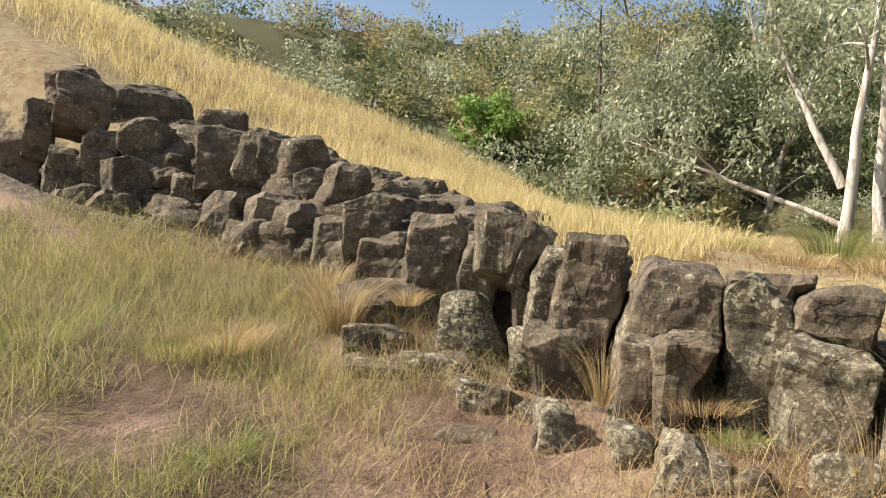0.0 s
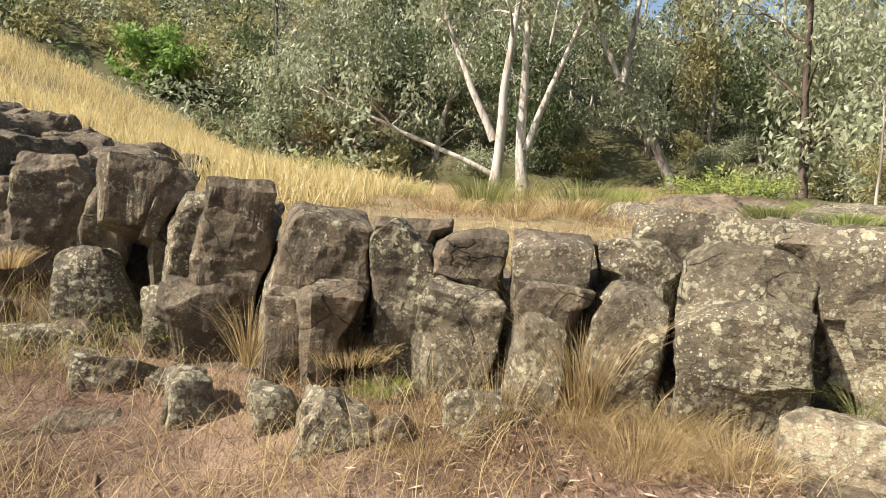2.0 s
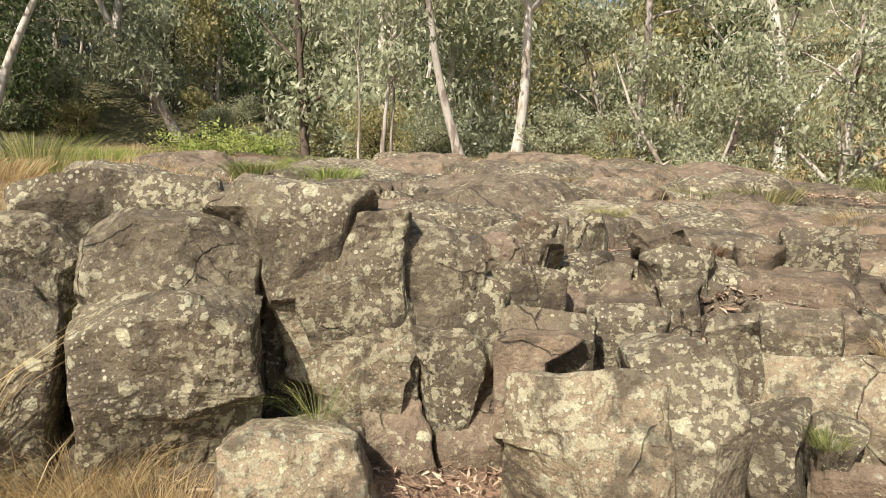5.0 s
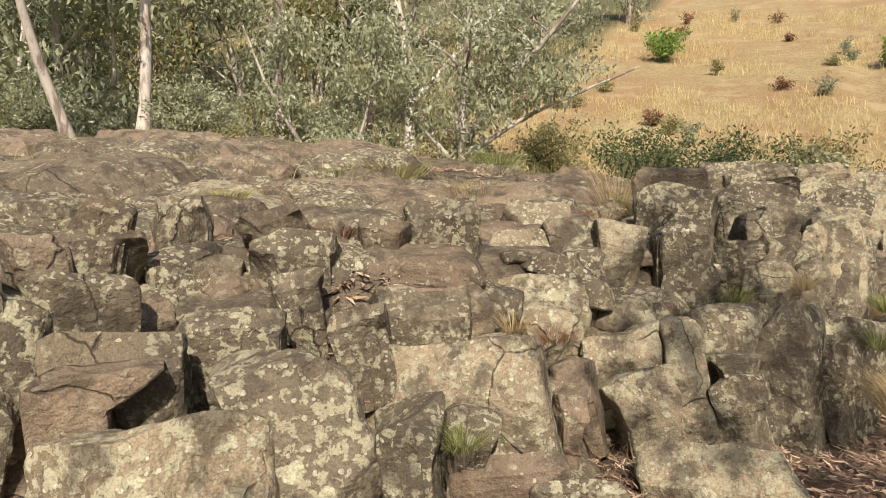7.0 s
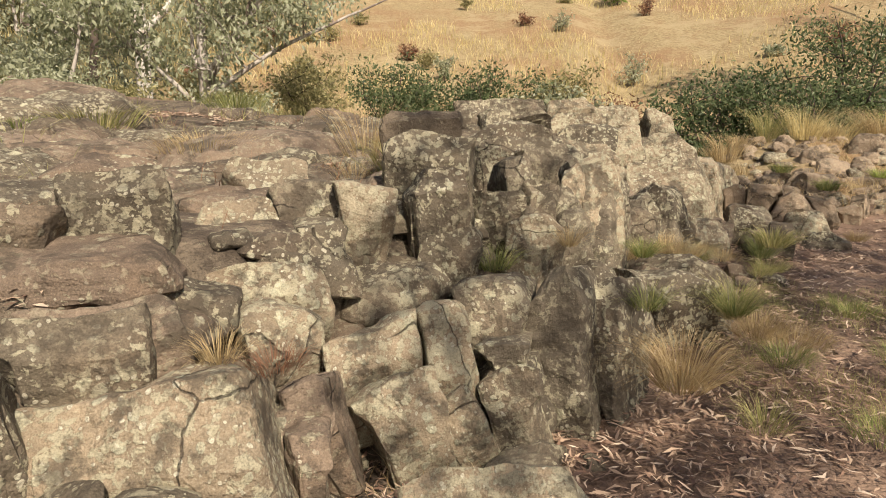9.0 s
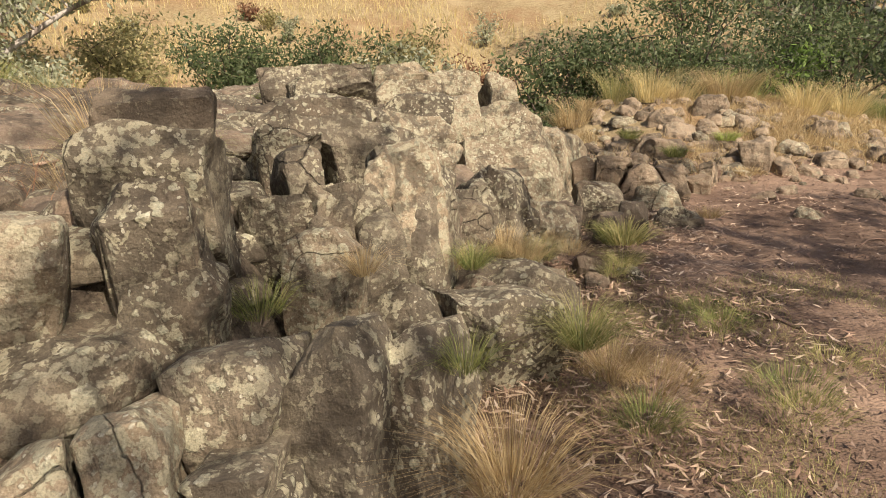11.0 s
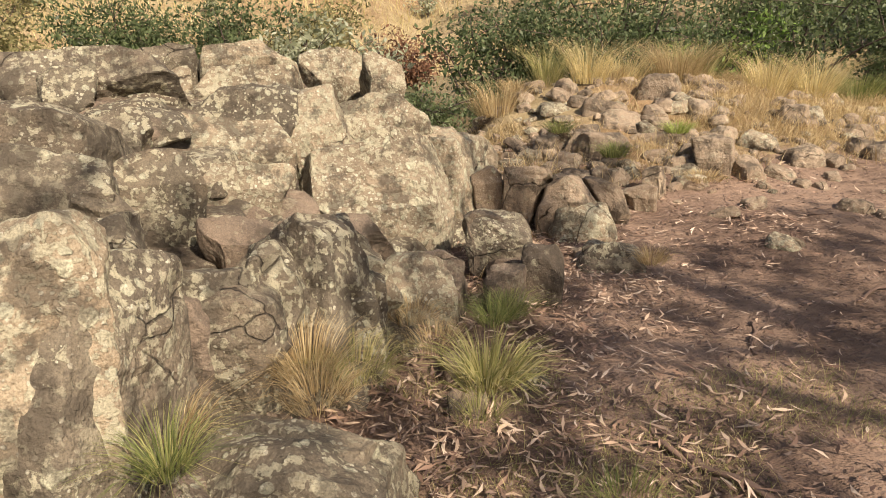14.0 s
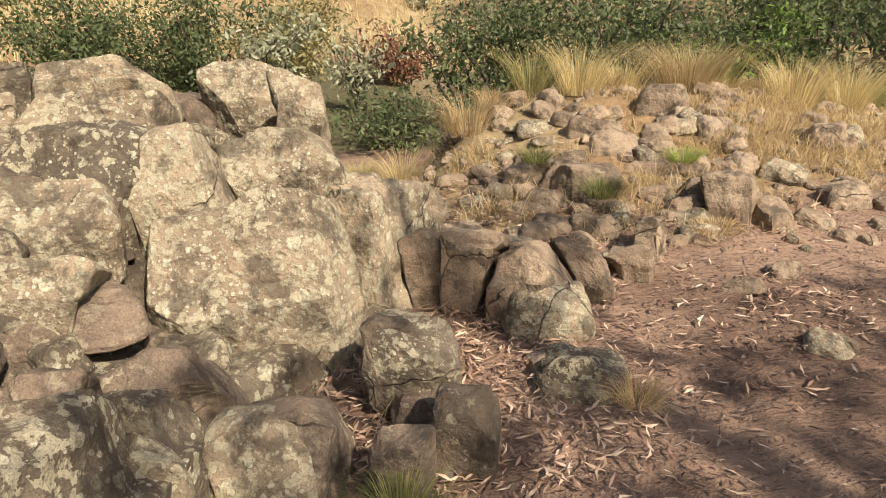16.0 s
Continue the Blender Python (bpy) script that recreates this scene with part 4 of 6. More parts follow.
rock(-5.54, 0.37, 0.63, 1.10, 0.99, 0.44, 47, 2, 3, mat=ROCK_GREY, edge=5.2, cuts=5, n=20, top=0.9)
rock(0.91, 3.74, 0.02, 0.37, 0.33, 0.36, -14, -1, 0, mat=ROCK_GREY, edge=6.5, cuts=6, n=13, top=0.9)
rock(1.02, 3.32, -0.19, 0.25, 0.17, 0.49, -15, 2, 3, mat=ROCK_BROWN, edge=7.8, cuts=6, n=13, top=0.9)
rock(0.81, 3.19, 0.02, 0.22, 0.17, 0.24, -6, 2, 1, mat=ROCK_RED, edge=7.8, cuts=6, n=13, top=0.9)
rock(1.62, 4.32, -0.02, 0.46, 0.36, 0.25, -17, 0, -1, mat=ROCK_PALE, edge=5.2, cuts=6, n=13, top=0.8)
rock(1.77, 5.16, h1(1.77, 5.16) - 0.30, 0.38, 0.30, 0.32, -24, 1, -3, mat=ROCK_TAN, edge=5.2, cuts=6, n=13, top=0.8)
rock(2.15, 5.28, h1(2.15, 5.28) - 0.30, 0.29, 0.23, 0.38, -25, -1, 0, mat=ROCK_TAN, edge=5.2, cuts=6, n=13, top=0.8)
rock(3.67, 7.56, h1(3.67, 7.56) - 0.30, 0.49, 0.44, 0.55, -23, 1, 0, mat=ROCK_TAN, edge=5.2, cuts=6, n=13, top=0.8)
rock(2.89, 6.82, h1(2.89, 6.82) - 0.30, 0.56, 0.50, 0.41, -16, -1, 3, mat=ROCK_TAN, edge=5.2, cuts=6, n=13, top=0.8)
rock(2.33, 4.90, h1(2.33, 4.90) - 0.30, 0.40, 0.41, 0.26, -22, 1, 0, mat=ROCK_TAN, edge=7.8, cuts=6, n=13, top=0.9)
rock(1.62, 3.81, -0.11, 0.40, 0.41, 0.20, -16, -1, 3, mat=ROCK_GREY, edge=6.5, cuts=6, n=13, top=0.9)
rock(1.47, 5.57, h1(1.47, 5.57) - 0.30, 0.30, 0.30, 0.29, -14, 2, 3, mat=ROCK_TAN, edge=6.5, cuts=6, n=13, top=0.85)
rock(1.76, 5.61, h1(1.76, 5.61) - 0.30, 0.35, 0.35, 0.28, -9, 0, -3, mat=ROCK_TAN, edge=7.8, cuts=7, n=13, top=0.85)
rock(3.37, 5.89, h1(3.37, 5.89) - 0.30, 0.60, 0.47, 0.42, -32, 1, 2, mat=ROCK_TAN, edge=6.5, cuts=7, n=13, top=0.85)
rock(2.80, 5.53, h1(2.80, 5.53) - 0.30, 0.23, 0.24, 0.31, -34, 1, -3, mat=ROCK_TAN, edge=7.8, cuts=7, n=13, top=0.85)
rock(2.45, 6.13, h1(2.45, 6.13) - 0.30, 0.56, 0.38, 0.50, -25, -1, 0, mat=ROCK_TAN, edge=6.5, cuts=7, n=13, top=0.85)
rock(4.82, 6.72, h1(4.82, 6.72) - 0.30, 0.33, 0.33, 0.48, -28, 1, -2, mat=ROCK_TAN, edge=6.5, cuts=7, n=13, top=0.85)
rock(2.15, 6.57, h1(2.15, 6.57) - 0.30, 0.53, 0.42, 0.33, -23, 2, -2, mat=ROCK_TAN, edge=6.5, cuts=7, n=13, top=0.85)
rock(3.11, 6.50, h1(3.11, 6.50) - 0.30, 0.48, 0.38, 0.37, -21, 2, 1, mat=ROCK_TAN, edge=6.5, cuts=7, n=13, top=0.85)
rock(1.23, 7.56, h1(1.23, 7.56) - 0.30, 0.53, 0.53, 0.32, -0, 0, -3, mat=ROCK_TAN, edge=6.5, cuts=7, n=13, top=0.85)
rock(2.82, 7.03, h1(2.82, 7.03) - 0.30, 0.51, 0.40, 0.43, -25, -1, 0, mat=ROCK_TAN, edge=6.5, cuts=7, n=13, top=0.85)
rock(4.93, 7.21, h1(4.93, 7.21) - 0.30, 0.35, 0.35, 0.31, -36, 2, 3, mat=ROCK_TAN, edge=6.5, cuts=7, n=13, top=0.85)


# loose and half-buried stones along the foot of the face and over the shelf
rng = np.random.default_rng(5)
SPOTS = []
for k in range(620):
    x, y = rng.uniform(-12, 1.0), rng.uniform(-9, 6.0)
    dd = float(face_distance(np.array([x]), np.array([y]))[0])
    if dd < -0.7 or 0.1 < dd < 0.8 or (y > -3 and dd < 2.3) or (y > 2.5 and dd < 3.4) or dd > 9.5 or (x < -4.6 and y < -3.0 and dd > 1.6) or (y < -4 and rng.random() < 0.4):
        continue
    s = rng.uniform(0.4, 1.3 + 0.12 * min(5, dd)) if dd > 0.4 else rng.uniform(0.12, 0.4)
    if any(math.hypot(x - a, y - b) < 0.32 * (s + c) for a, b, c in SPOTS):
        continue
    SPOTS.append((x, y, s))
    mat = [ROCK_GREY, ROCK_RED, ROCK_BROWN, ROCK_PALE][int(rng.choice(4, p=[0.4, 0.2, 0.37, 0.03]))] if y > -2 else [ROCK_BROWN, ROCK_GREY][int(rng.choice(2, p=[0.7, 0.3]))]
    hh = s * (rng.uniform(0.22, 0.4) if dd > 0.4 else rng.uniform(0.35, 0.6))
    if s < 0.6:
        rubble(x, y, h1(x, y) - hh * 0.5, s * 1.5, s, hh, rng.uniform(0, 180), rng.uniform(-7, 7), rng.uniform(-7, 7), mat)
        continue
    rock(x, y, h1(x, y) - hh * 0.5, s * 1.5, s, hh, rng.uniform(-30, 50), rng.uniform(-7, 7), rng.uniform(-7, 7), mat, 3.6, 5, 0.08, 13, 0.7)
# rubble on the low ridge and beside the track
for k in range(900):
    x, y = rng.uniform(0.7, 6.8), rng.uniform(3.8, 9.0)
    if y < 4.9 + 0.25 * (x - 2) and rng.random() < 0.75 or x > 4.5 and rng.random() < 0.5:
        continue
    s = 0.06 + 0.22 * rng.random() ** 2
    hh = s * rng.uniform(0.4, 0.8)
    rubble(x, y, h1(x, y) - hh * 0.3, s * 1.4, s, hh, rng.uniform(0, 180), rng.uniform(-20, 20), rng.uniform(-20, 20), [ROCK_TAN, ROCK_TAN, ROCK_PALE, ROCK_TAN][k % 4], 5 if s < 0.12 else 8)
# broken rock above the face, under the grassy slope
for k in range(420):
    y = rng.uniform(-15.5, -9.0)
    x = -5.6 - rng.uniform(0.3, 4.4) + 0.5 * smooth(-9, -6.5, y)
    s = 0.15 + 0.65 * rng.random() ** 2
    hh = s * rng.uniform(0.5, 0.9)
    rubble(x, y, h1(x, y) - hh * 0.35, s * 1.4, s, hh, rng.uniform(0, 180), rng.uniform(-15, 15), rng.uniform(-15, 15), ROCK_BROWN)
# low broken slabs and stones that fill the bedrock between the larger blocks
for k in range(1500):
    x, y = rng.uniform(-7.5, 0.9), rng.uniform(-3.0, 7.0)
    dd = float(face_distance(np.array([x]), np.array([y]))[0])
    if not 0.15 < dd < 5:
        continue
    s = 0.10 + 0.42 * rng.random() ** 1.6
    hh = s * rng.uniform(0.3, 0.55)
    rubble(x, y, h1(x, y) - hh * 0.5, s * 1.5, s, hh, rng.uniform(-20, 70), rng.uniform(-9, 9), rng.uniform(-9, 9), (ROCK_GREY, ROCK_BROWN, ROCK_RED, ROCK_GREY)[k % 4])
# stones half buried along the foot of the face
for k in range(420):
    x, y = rng.uniform(-6.2, 1.2), rng.uniform(-11, 5.5)
    dd = float(face_distance(np.array([x]), np.array([y]))[0])
    if not -0.9 < dd < 1.2 or (dd < -0.3 and rng.random() < 0.6):
        continue
    s = 0.07 + 0.3 * rng.random() ** 2
    hh = s * rng.uniform(0.5, 0.9)
    rubble(x, y, h1(x, y) - hh * 0.35, s * 1.4, s, hh, rng.uniform(0, 180), rng.uniform(-15, 15), rng.uniform(-15, 15), ROCK_BROWN if y < -3 else ROCK_GREY)
for key, heap in RUBBLE.items():
    for cells in (5, 8, 13):
        some = [(v, f) for v, f in heap if len(f) == 6 * cells * cells]
        if some:
            vs = np.concatenate([v for v, f in some])
            fs = np.concatenate([f + k * len(some[0][0]) for k, (v, f) in enumerate(some)])
            tagged(new("rubble", mesh_of("rubble", vs, fs, bpy.data.materials[key])), "small broken stones half buried in soil and straw", "rubble", kind="stuff")

# ---- grass, made of many bent blades ----


def blades(name, roots, lengths, widths, mat, lean=0.5, label="", category="grass", seed=1, aim=None, thing=None):
    """Grass blades of two cells: bent, tapering, each with its own lean. roots: (n, 3)."""
    rng = np.random.default_rng(seed)
    n = len(roots)
    yaw = rng.uniform(0, 2 * np.pi, n) if aim is None else aim + rng.normal(0, 0.35, n)
    out = np.stack([np.cos(yaw), np.sin(yaw), 0 * yaw], -1)
    turn = yaw + rng.uniform(-1.2, 1.2, n) + np.pi / 2
    side = np.stack([np.cos(turn), np.sin(turn), 0 * yaw], -1) * (widths / 2)[:, None]
    bend = lean * rng.uniform(0.25, 1.4, n)
    rows = []
    for t, wd in ((0, 1.0), (0.55, 0.8), (1.0, 0.12)):
        ang = bend * (0.45 + 0.75 * t)
        c = roots + (out * (np.sin(ang) * t)[:, None] + np.array([0, 0, 1]) * (np.cos(ang) * t)[:, None]) * lengths[:, None]
        rows += [c - side * wd, c + side * wd]
    v = np.stack(rows, 1).reshape(-1, 3)
    base = (np.arange(n) * 6)[:, None]
    f = np.concatenate([base + np.array([a, a + 1, a + 3, a + 2]) for a in (0, 2)], 1).reshape(-1, 4)
    ob = new(name, mesh_of(name, v, f, mat))
    return tagged(ob, label, category, kind="stuff")


def area_roots(n, x0, x1, y0, y1, keep, seed, sink=0.01):
    rng = np.random.default_rng(seed)
    x, y = rng.uniform(x0, x1, n), rng.uniform(y0, y1, n)
    ok = rng.random(n) < keep(x, y)
    x, y = x[ok], y[ok]
    return np.stack([x, y, height(x, y) - sink], -1)


def patchy(x, y, s, seed, lo=-0.2, hi=0.4):
    return smooth(lo, hi, vnoise(x, y, s, seed))


def grass_area(name, n, box, keep, length, width, mat, lean, label, seed):
    roots = area_roots(n, *box, keep, seed)
    rng = np.random.default_rng(seed + 1)
    return blades(name, roots, length * rng.uniform(0.45, 1.3, len(roots)), width * rng.uniform(0.6, 1.3, len(roots)), mat, lean, label, seed=seed)


def fd(x, y):
    return face_distance(x, y)


grass_area("golden_grass", 120000, (-34, -3, -36, -6.5), lambda x, y: smooth(1.0 + 2.0 * smooth(-7.5, -9.5, y), 2.8 + 2.4 * smooth(-7.5, -9.5, y), fd(x, y)) * smooth(31, 27, np.hypot(x - 0.6, y + 5.2) + 6 * smooth(-18, -11, y)) * (0.35 + 0.65 * patchy(x, y, 2.5, 31, -0.7, 0.2)), 0.46, 0.014, GOLD, 0.5,
           "tall pale golden dry grass covering the hillside", 11)
grass_area("short_grass", 90000, (-42, -3.6, -9, 5), lambda x, y: smooth(0.5, 1.5, fd(x, y)) * smooth(-2.2, -3.6, y + 0.25 * (x + 4)) * patchy(x, y, 1.1, 12, -0.9, 0.3), 0.22, 0.008, STRAW, 1.2,
           "short flattened straw grass on the flat above the rocks", 13)
grass_area("foreground_grass", 84000, (-7, 1.0, -13, -2.6), lambda x, y: smooth(0.35, -0.1, fd(x, y)) * smooth(-3.2, -1.0, fd(x, y)) * (0.35 + 0.65 * smooth(-3.5, -5, y)) * patchy(x, y, 0.6, 14, -0.5, 0.4), 0.36, 0.0045, STRAW, 1.5,
           "tangled dry straw grass at the foot of the rocks", 15)
grass_area("track_grass", 26000, (-0.3, 2.1, -0.6, 2.6), lambda x, y: smooth(0.05, -0.15, fd(x, y)) * patchy(x, y, 0.55, 51, -0.1, 0.4), 0.085, 0.0022, GRASS_YG, 1.0,
           "short yellow-green grass patches beside the track", 52)
grass_area("foot_straw", 16000, (-2.5, 2.2, -1.5, 5.5), lambda x, y: smooth(0.3, 0.0, fd(x, y)) * smooth(-0.9, -0.2, fd(x, y)) * patchy(x, y, 0.4, 53, -0.4, 0.4), 0.16, 0.003, STRAW, 1.5,
           "flattened straw along the foot of the rocks", 54)
grass_area("long_grass", 52000, (-5.6, 1.2, -15, -7.2), lambda x, y: smooth(0.3, -0.2, fd(x, y)) * smooth(-7.2, -8.4, y) * patchy(x, y, 0.9, 55, -0.7, 0.3), 0.38, 0.005, GRASS_YG, 1.0,
           "long yellow-green and straw grass in front of the rocks", 56)
grass_area("ridge_straw", 46000, (0.8, 7.5, 5.2, 9.2), lambda x, y: patchy(x, y, 0.6, 57, -0.3, 0.4) * smooth(4.9, 5.8, y - 0.15 * (x - 2)), 0.2, 0.006, STRAW, 1.1,
           "pale straw over the low stony ridge", 58)
grass_area("shelf_grass", 9000, (-14, -2.5, 0.5, 7.5), lambda x, y: (fd(x, y) > 1.5) * patchy(x, y, 1.0, 59, 0.1, 0.6), 0.3, 0.006, GRASS_YG, 0.9,
           "thin grass in the cracks of the rock shelf", 60)
grass_area("dead_herbs", 14000, (-15, -4.6, -7.5, -2.2), lambda x, y: smooth(0.7, 1.4, fd(x, y)) * patchy(x, y, 0.7, 61, -0.1, 0.4), 0.18, 0.005, RUST, 1.3,
           "dead reddish herbs over the stony flat above the rocks", 62)
grass_area("rusty_stems", 34000, (-6, 0.5, -10, -1.6), lambda x, y: smooth(0.6, 0.0, fd(x, y)) * smooth(-1.6, -0.4, fd(x, y)) * patchy(x, y, 0.6, 19, -0.2, 0.4), 0.34, 0.004, RUST, 1.4,
           "rust-coloured dead stems tangled among the stones", 20)
grass_area("shelf_stems", 18000, (-6, 0.5, -2.4, 5.5), lambda x, y: smooth(0.7, 1.3, fd(x, y)) * smooth(-4, 0, x + y) * patchy(x, y, 0.5, 23, 0.1, 0.5), 0.22, 0.004, RUST, 1.4,
           "reddish dead stems in the hollows of the rock shelf", 24)
grass_area("opposite_bank_grass", 80000, (-55, 30, 22, 75), lambda x, y: patchy(x, y, 3.5, 33, -0.4, 0.5) * (np.hypot(x + 1, y) < 78) * smooth(150, 138, np.degrees(np.arctan2(y, x + 1))), 0.5, 0.03, GOLD, 0.5,
           "dry golden grass on the far bank above the creek", 17)


def litter(name, n, box, keep, mat, length, ratio, label, seed, curl=0.25, lift=0.014):
    """Fallen leaves or twigs lying on the ground, each a bent strip of two cells."""
    p = area_roots(n, *box, keep, seed, -lift)
    r = np.random.default_rng(seed + 1)
    m = len(p)
    yaw, ln = r.uniform(0, 2 * np.pi, m), length * r.uniform(0.5, 1.4, m)
    u = np.stack([np.cos(yaw), np.sin(yaw), r.normal(0, 0.18, m)], -1)
    s = np.stack([-np.sin(yaw), np.cos(yaw), r.normal(0, 0.35, m)], -1) * (ln * ratio / 2)[:, None]
    c = r.normal(0, curl, m)
    side = np.stack([-np.sin(yaw), np.cos(yaw), 0 * yaw], -1)
    p = p + np.array([0, 0, 1.0]) * r.uniform(0, 0.025, m)[:, None]
    rows = []
    for t, w in ((-0.5, 0.15), (0.0, 1.0), (0.5, 0.1)):
        q = p + u * (ln * t)[:, None] + side * (ln * c * (t * t - 0.08) * 2)[:, None]
        rows += [q - s * w, q + s * w]
    v = np.stack(rows, 1).reshape(-1, 3)
    k = (np.arange(m) * 6)[:, None]
    f = np.concatenate([k + np.array([a, a + 1, a + 3, a + 2]) for a in (0, 2)], 1).reshape(-1, 4)
    return tagged(new(name, mesh_of(name, v, f, mat)), label, name.split("_")[-1], kind="stuff")


def near_foot(x, y, a=1.3):
    return smooth(0.4, 0.0, fd(x, y)) * smooth(-a, -0.2, fd(x, y))


litter("fallen_leaves", 150000, (-5.5, 4.8, -9.5, 7.2), lambda x, y: np.clip(near_foot(x, y, 2.2) * 1.0 + 0.5 * patchy(x, y, 0.6, 41, -0.3, 0.7) + 0.08, 0, 1) * (fd(x, y) < 0.4) * smooth(8, 4, np.hypot(x, y - 1)),
       LITTER, 0.062, 0.17, "dry curled gum leaves scattered over brown soil", 42)
litter("shelf_leaves", 48000, (-6, 0.8, -2.4, 6), lambda x, y: (fd(x, y) > 0.3) * patchy(x, y, 0.5, 43, 0.0, 0.5), LITTER, 0.08, 0.2, "dry gum leaves caught in the hollows of the rock", 44)
litter("fallen_twigs", 26000, (-6, 6, -9, 7), lambda x, y: np.clip(near_foot(x, y, 2.0) + 0.2 * patchy(x, y, 0.8, 45), 0, 1) * (fd(x, y) < 0.4), TWIG, 0.13, 0.05, "thin grey-brown twigs lying on the soil", 46, 0.4)
litter("fallen_chips", 36000, (-2, 7, -3, 7.5), lambda x, y: (fd(x, y) < 0.2) * smooth(7, 2, np.hypot(x - 1.5, y - 2)), TWIG, 0.03, 0.35, "small bark chips and gravel on the dirt track", 47)

rng = np.random.default_rng(66)
for k, (x, y, ln, yaw, w) in enumerate(((1.25, 1.75, 0.42, 118, 0.022), (1.12, 1.95, 0.26, 100, 0.016), (2.9, 3.1, 0.5, 20, 0.012), (1.9, 2.7, 0.35, 60, 0.01), (2.4, 2.0, 0.3, 150, 0.012),
                                        (0.9, 2.6, 0.4, 35, 0.01), (1.5, 4.0, 0.35, 80, 0.01), (3.4, 4.4, 0.4, 10, 0.012), (0.6, 1.2, 0.3, 70, 0.012), (-3.1, -7.0, 0.6, 40, 0.012), (-2.6, -6.4, 0.4, 110, 0.01))):
    n = 9
    t = np.linspace(-0.5, 0.5, n)
    pts = np.stack([t * ln, 0.04 * ln * np.sin(t * 7 + k), 0.02 + 0.01 * np.cos(t * 9)], -1)
    rad = w * (1 - 0.5 * np.abs(t)) * (1 + 0.15 * rng.normal(size=n))
    ang = np.linspace(0, 2 * np.pi, 7)[:-1]
    ring = pts[:, None] + np.stack([0 * ang, np.cos(ang), np.sin(ang) * 0.6], -1)[None] * rad[:, None, None]
    i = np.arange(n * 6).reshape(n, 6)
    f = np.stack([i[:-1], np.roll(i[:-1], -1, 1), np.roll(i[1:], -1, 1), i[1:]], -1).reshape(-1, 4)
    ob = new("stick", mesh_of("stick", ring.reshape(-1, 3), f, TWIG, True))
    ob.matrix_world = pose(x, y, h1(x, y) - 0.008, 0, 0, yaw)
    tagged(ob, "weathered brown stick lying on the dirt track", "stick", "sticks on the track")

# ---- trees and bushes ----



def tube(points, radii, sides=7):
    pts = np.array(points, float)
    n = len(pts)
    tan = np.gradient(pts, axis=0)
    tan /= np.linalg.norm(tan, axis=1)[:, None] + 1e-9
    ref = np.where(np.abs(tan[:, 2:3]) > 0.9, [[1.0, 0, 0]], [[0, 0, 1.0]])
    a = np.cross(tan, ref)
    a /= np.linalg.norm(a, axis=1)[:, None] + 1e-9
    b = np.cross(tan, a)
    ang = np.linspace(0, 2 * np.pi, sides, endpoint=False)
    ring = pts[:, None] + (np.cos(ang)[None, :, None] * a[:, None] + np.sin(ang)[None, :, None] * b[:, None]) * np.array(radii)[:, None, None]
    i = np.arange(n * sides).reshape(n, sides)
    f = np.stack([i[:-1], np.roll(i[:-1], -1, 1), np.roll(i[1:], -1, 1), i[1:]], -1).reshape(-1, 4)
    return ring.reshape(-1, 3), f


def join(parts):
    vs, fs, k = [], [], 0
    for v, f in parts:
        vs.append(v)
        fs.append(f + k)
        k += len(v)
    return np.concatenate(vs), np.concatenate(fs)


def limb(rng, start, direction, length, r0, r1, wander=0.15, n=9, rise=0.0):
    p, dvec = np.array(start, float), np.array(direction, float)
    dvec /= np.linalg.norm(dvec)
    pts = [p.copy()]
    for _ in range(n - 1):
        dvec = dvec + rng.normal(0, wander, 3) + [0, 0, rise]
        dvec /= np.linalg.norm(dvec)
        p = p + dvec * length / (n - 1)
        pts.append(p.copy())
    return np.array(pts), np.linspace(r0, r1, n)


def leaf_cloud(rng, centres, radius, count, size, droop=0.6):
    """Narrow four-cornered leaves round the given places."""
    c = centres[rng.integers(0, len(centres), count)]
    off = rng.normal(0, 1, (count, 3))
    off *= (radius * rng.uniform(0.3, 1.0, count) ** 0.6 / np.linalg.norm(off, axis=1))[:, None]
    off[:, 2] *= 0.7
    c = c + off
    dvec = rng.normal(0, 1, (count, 3))
    dvec[:, 2] -= droop * 2
    dvec /= np.linalg.norm(dvec, axis=1)[:, None]
    s = np.cross(dvec, rng.normal(0, 1, (count, 3)))
    s /= np.linalg.norm(s, axis=1)[:, None] + 1e-9
    ln = size * rng.uniform(0.6, 1.3, count)
    wd = ln * 0.2
    v = np.stack([c, c + dvec * (ln * 0.45)[:, None] + s * wd[:, None], c + dvec * ln[:, None], c + dvec * (ln * 0.45)[:, None] - s * wd[:, None]], 1)
    return v.reshape(-1, 3), np.arange(count * 4).reshape(-1, 4)


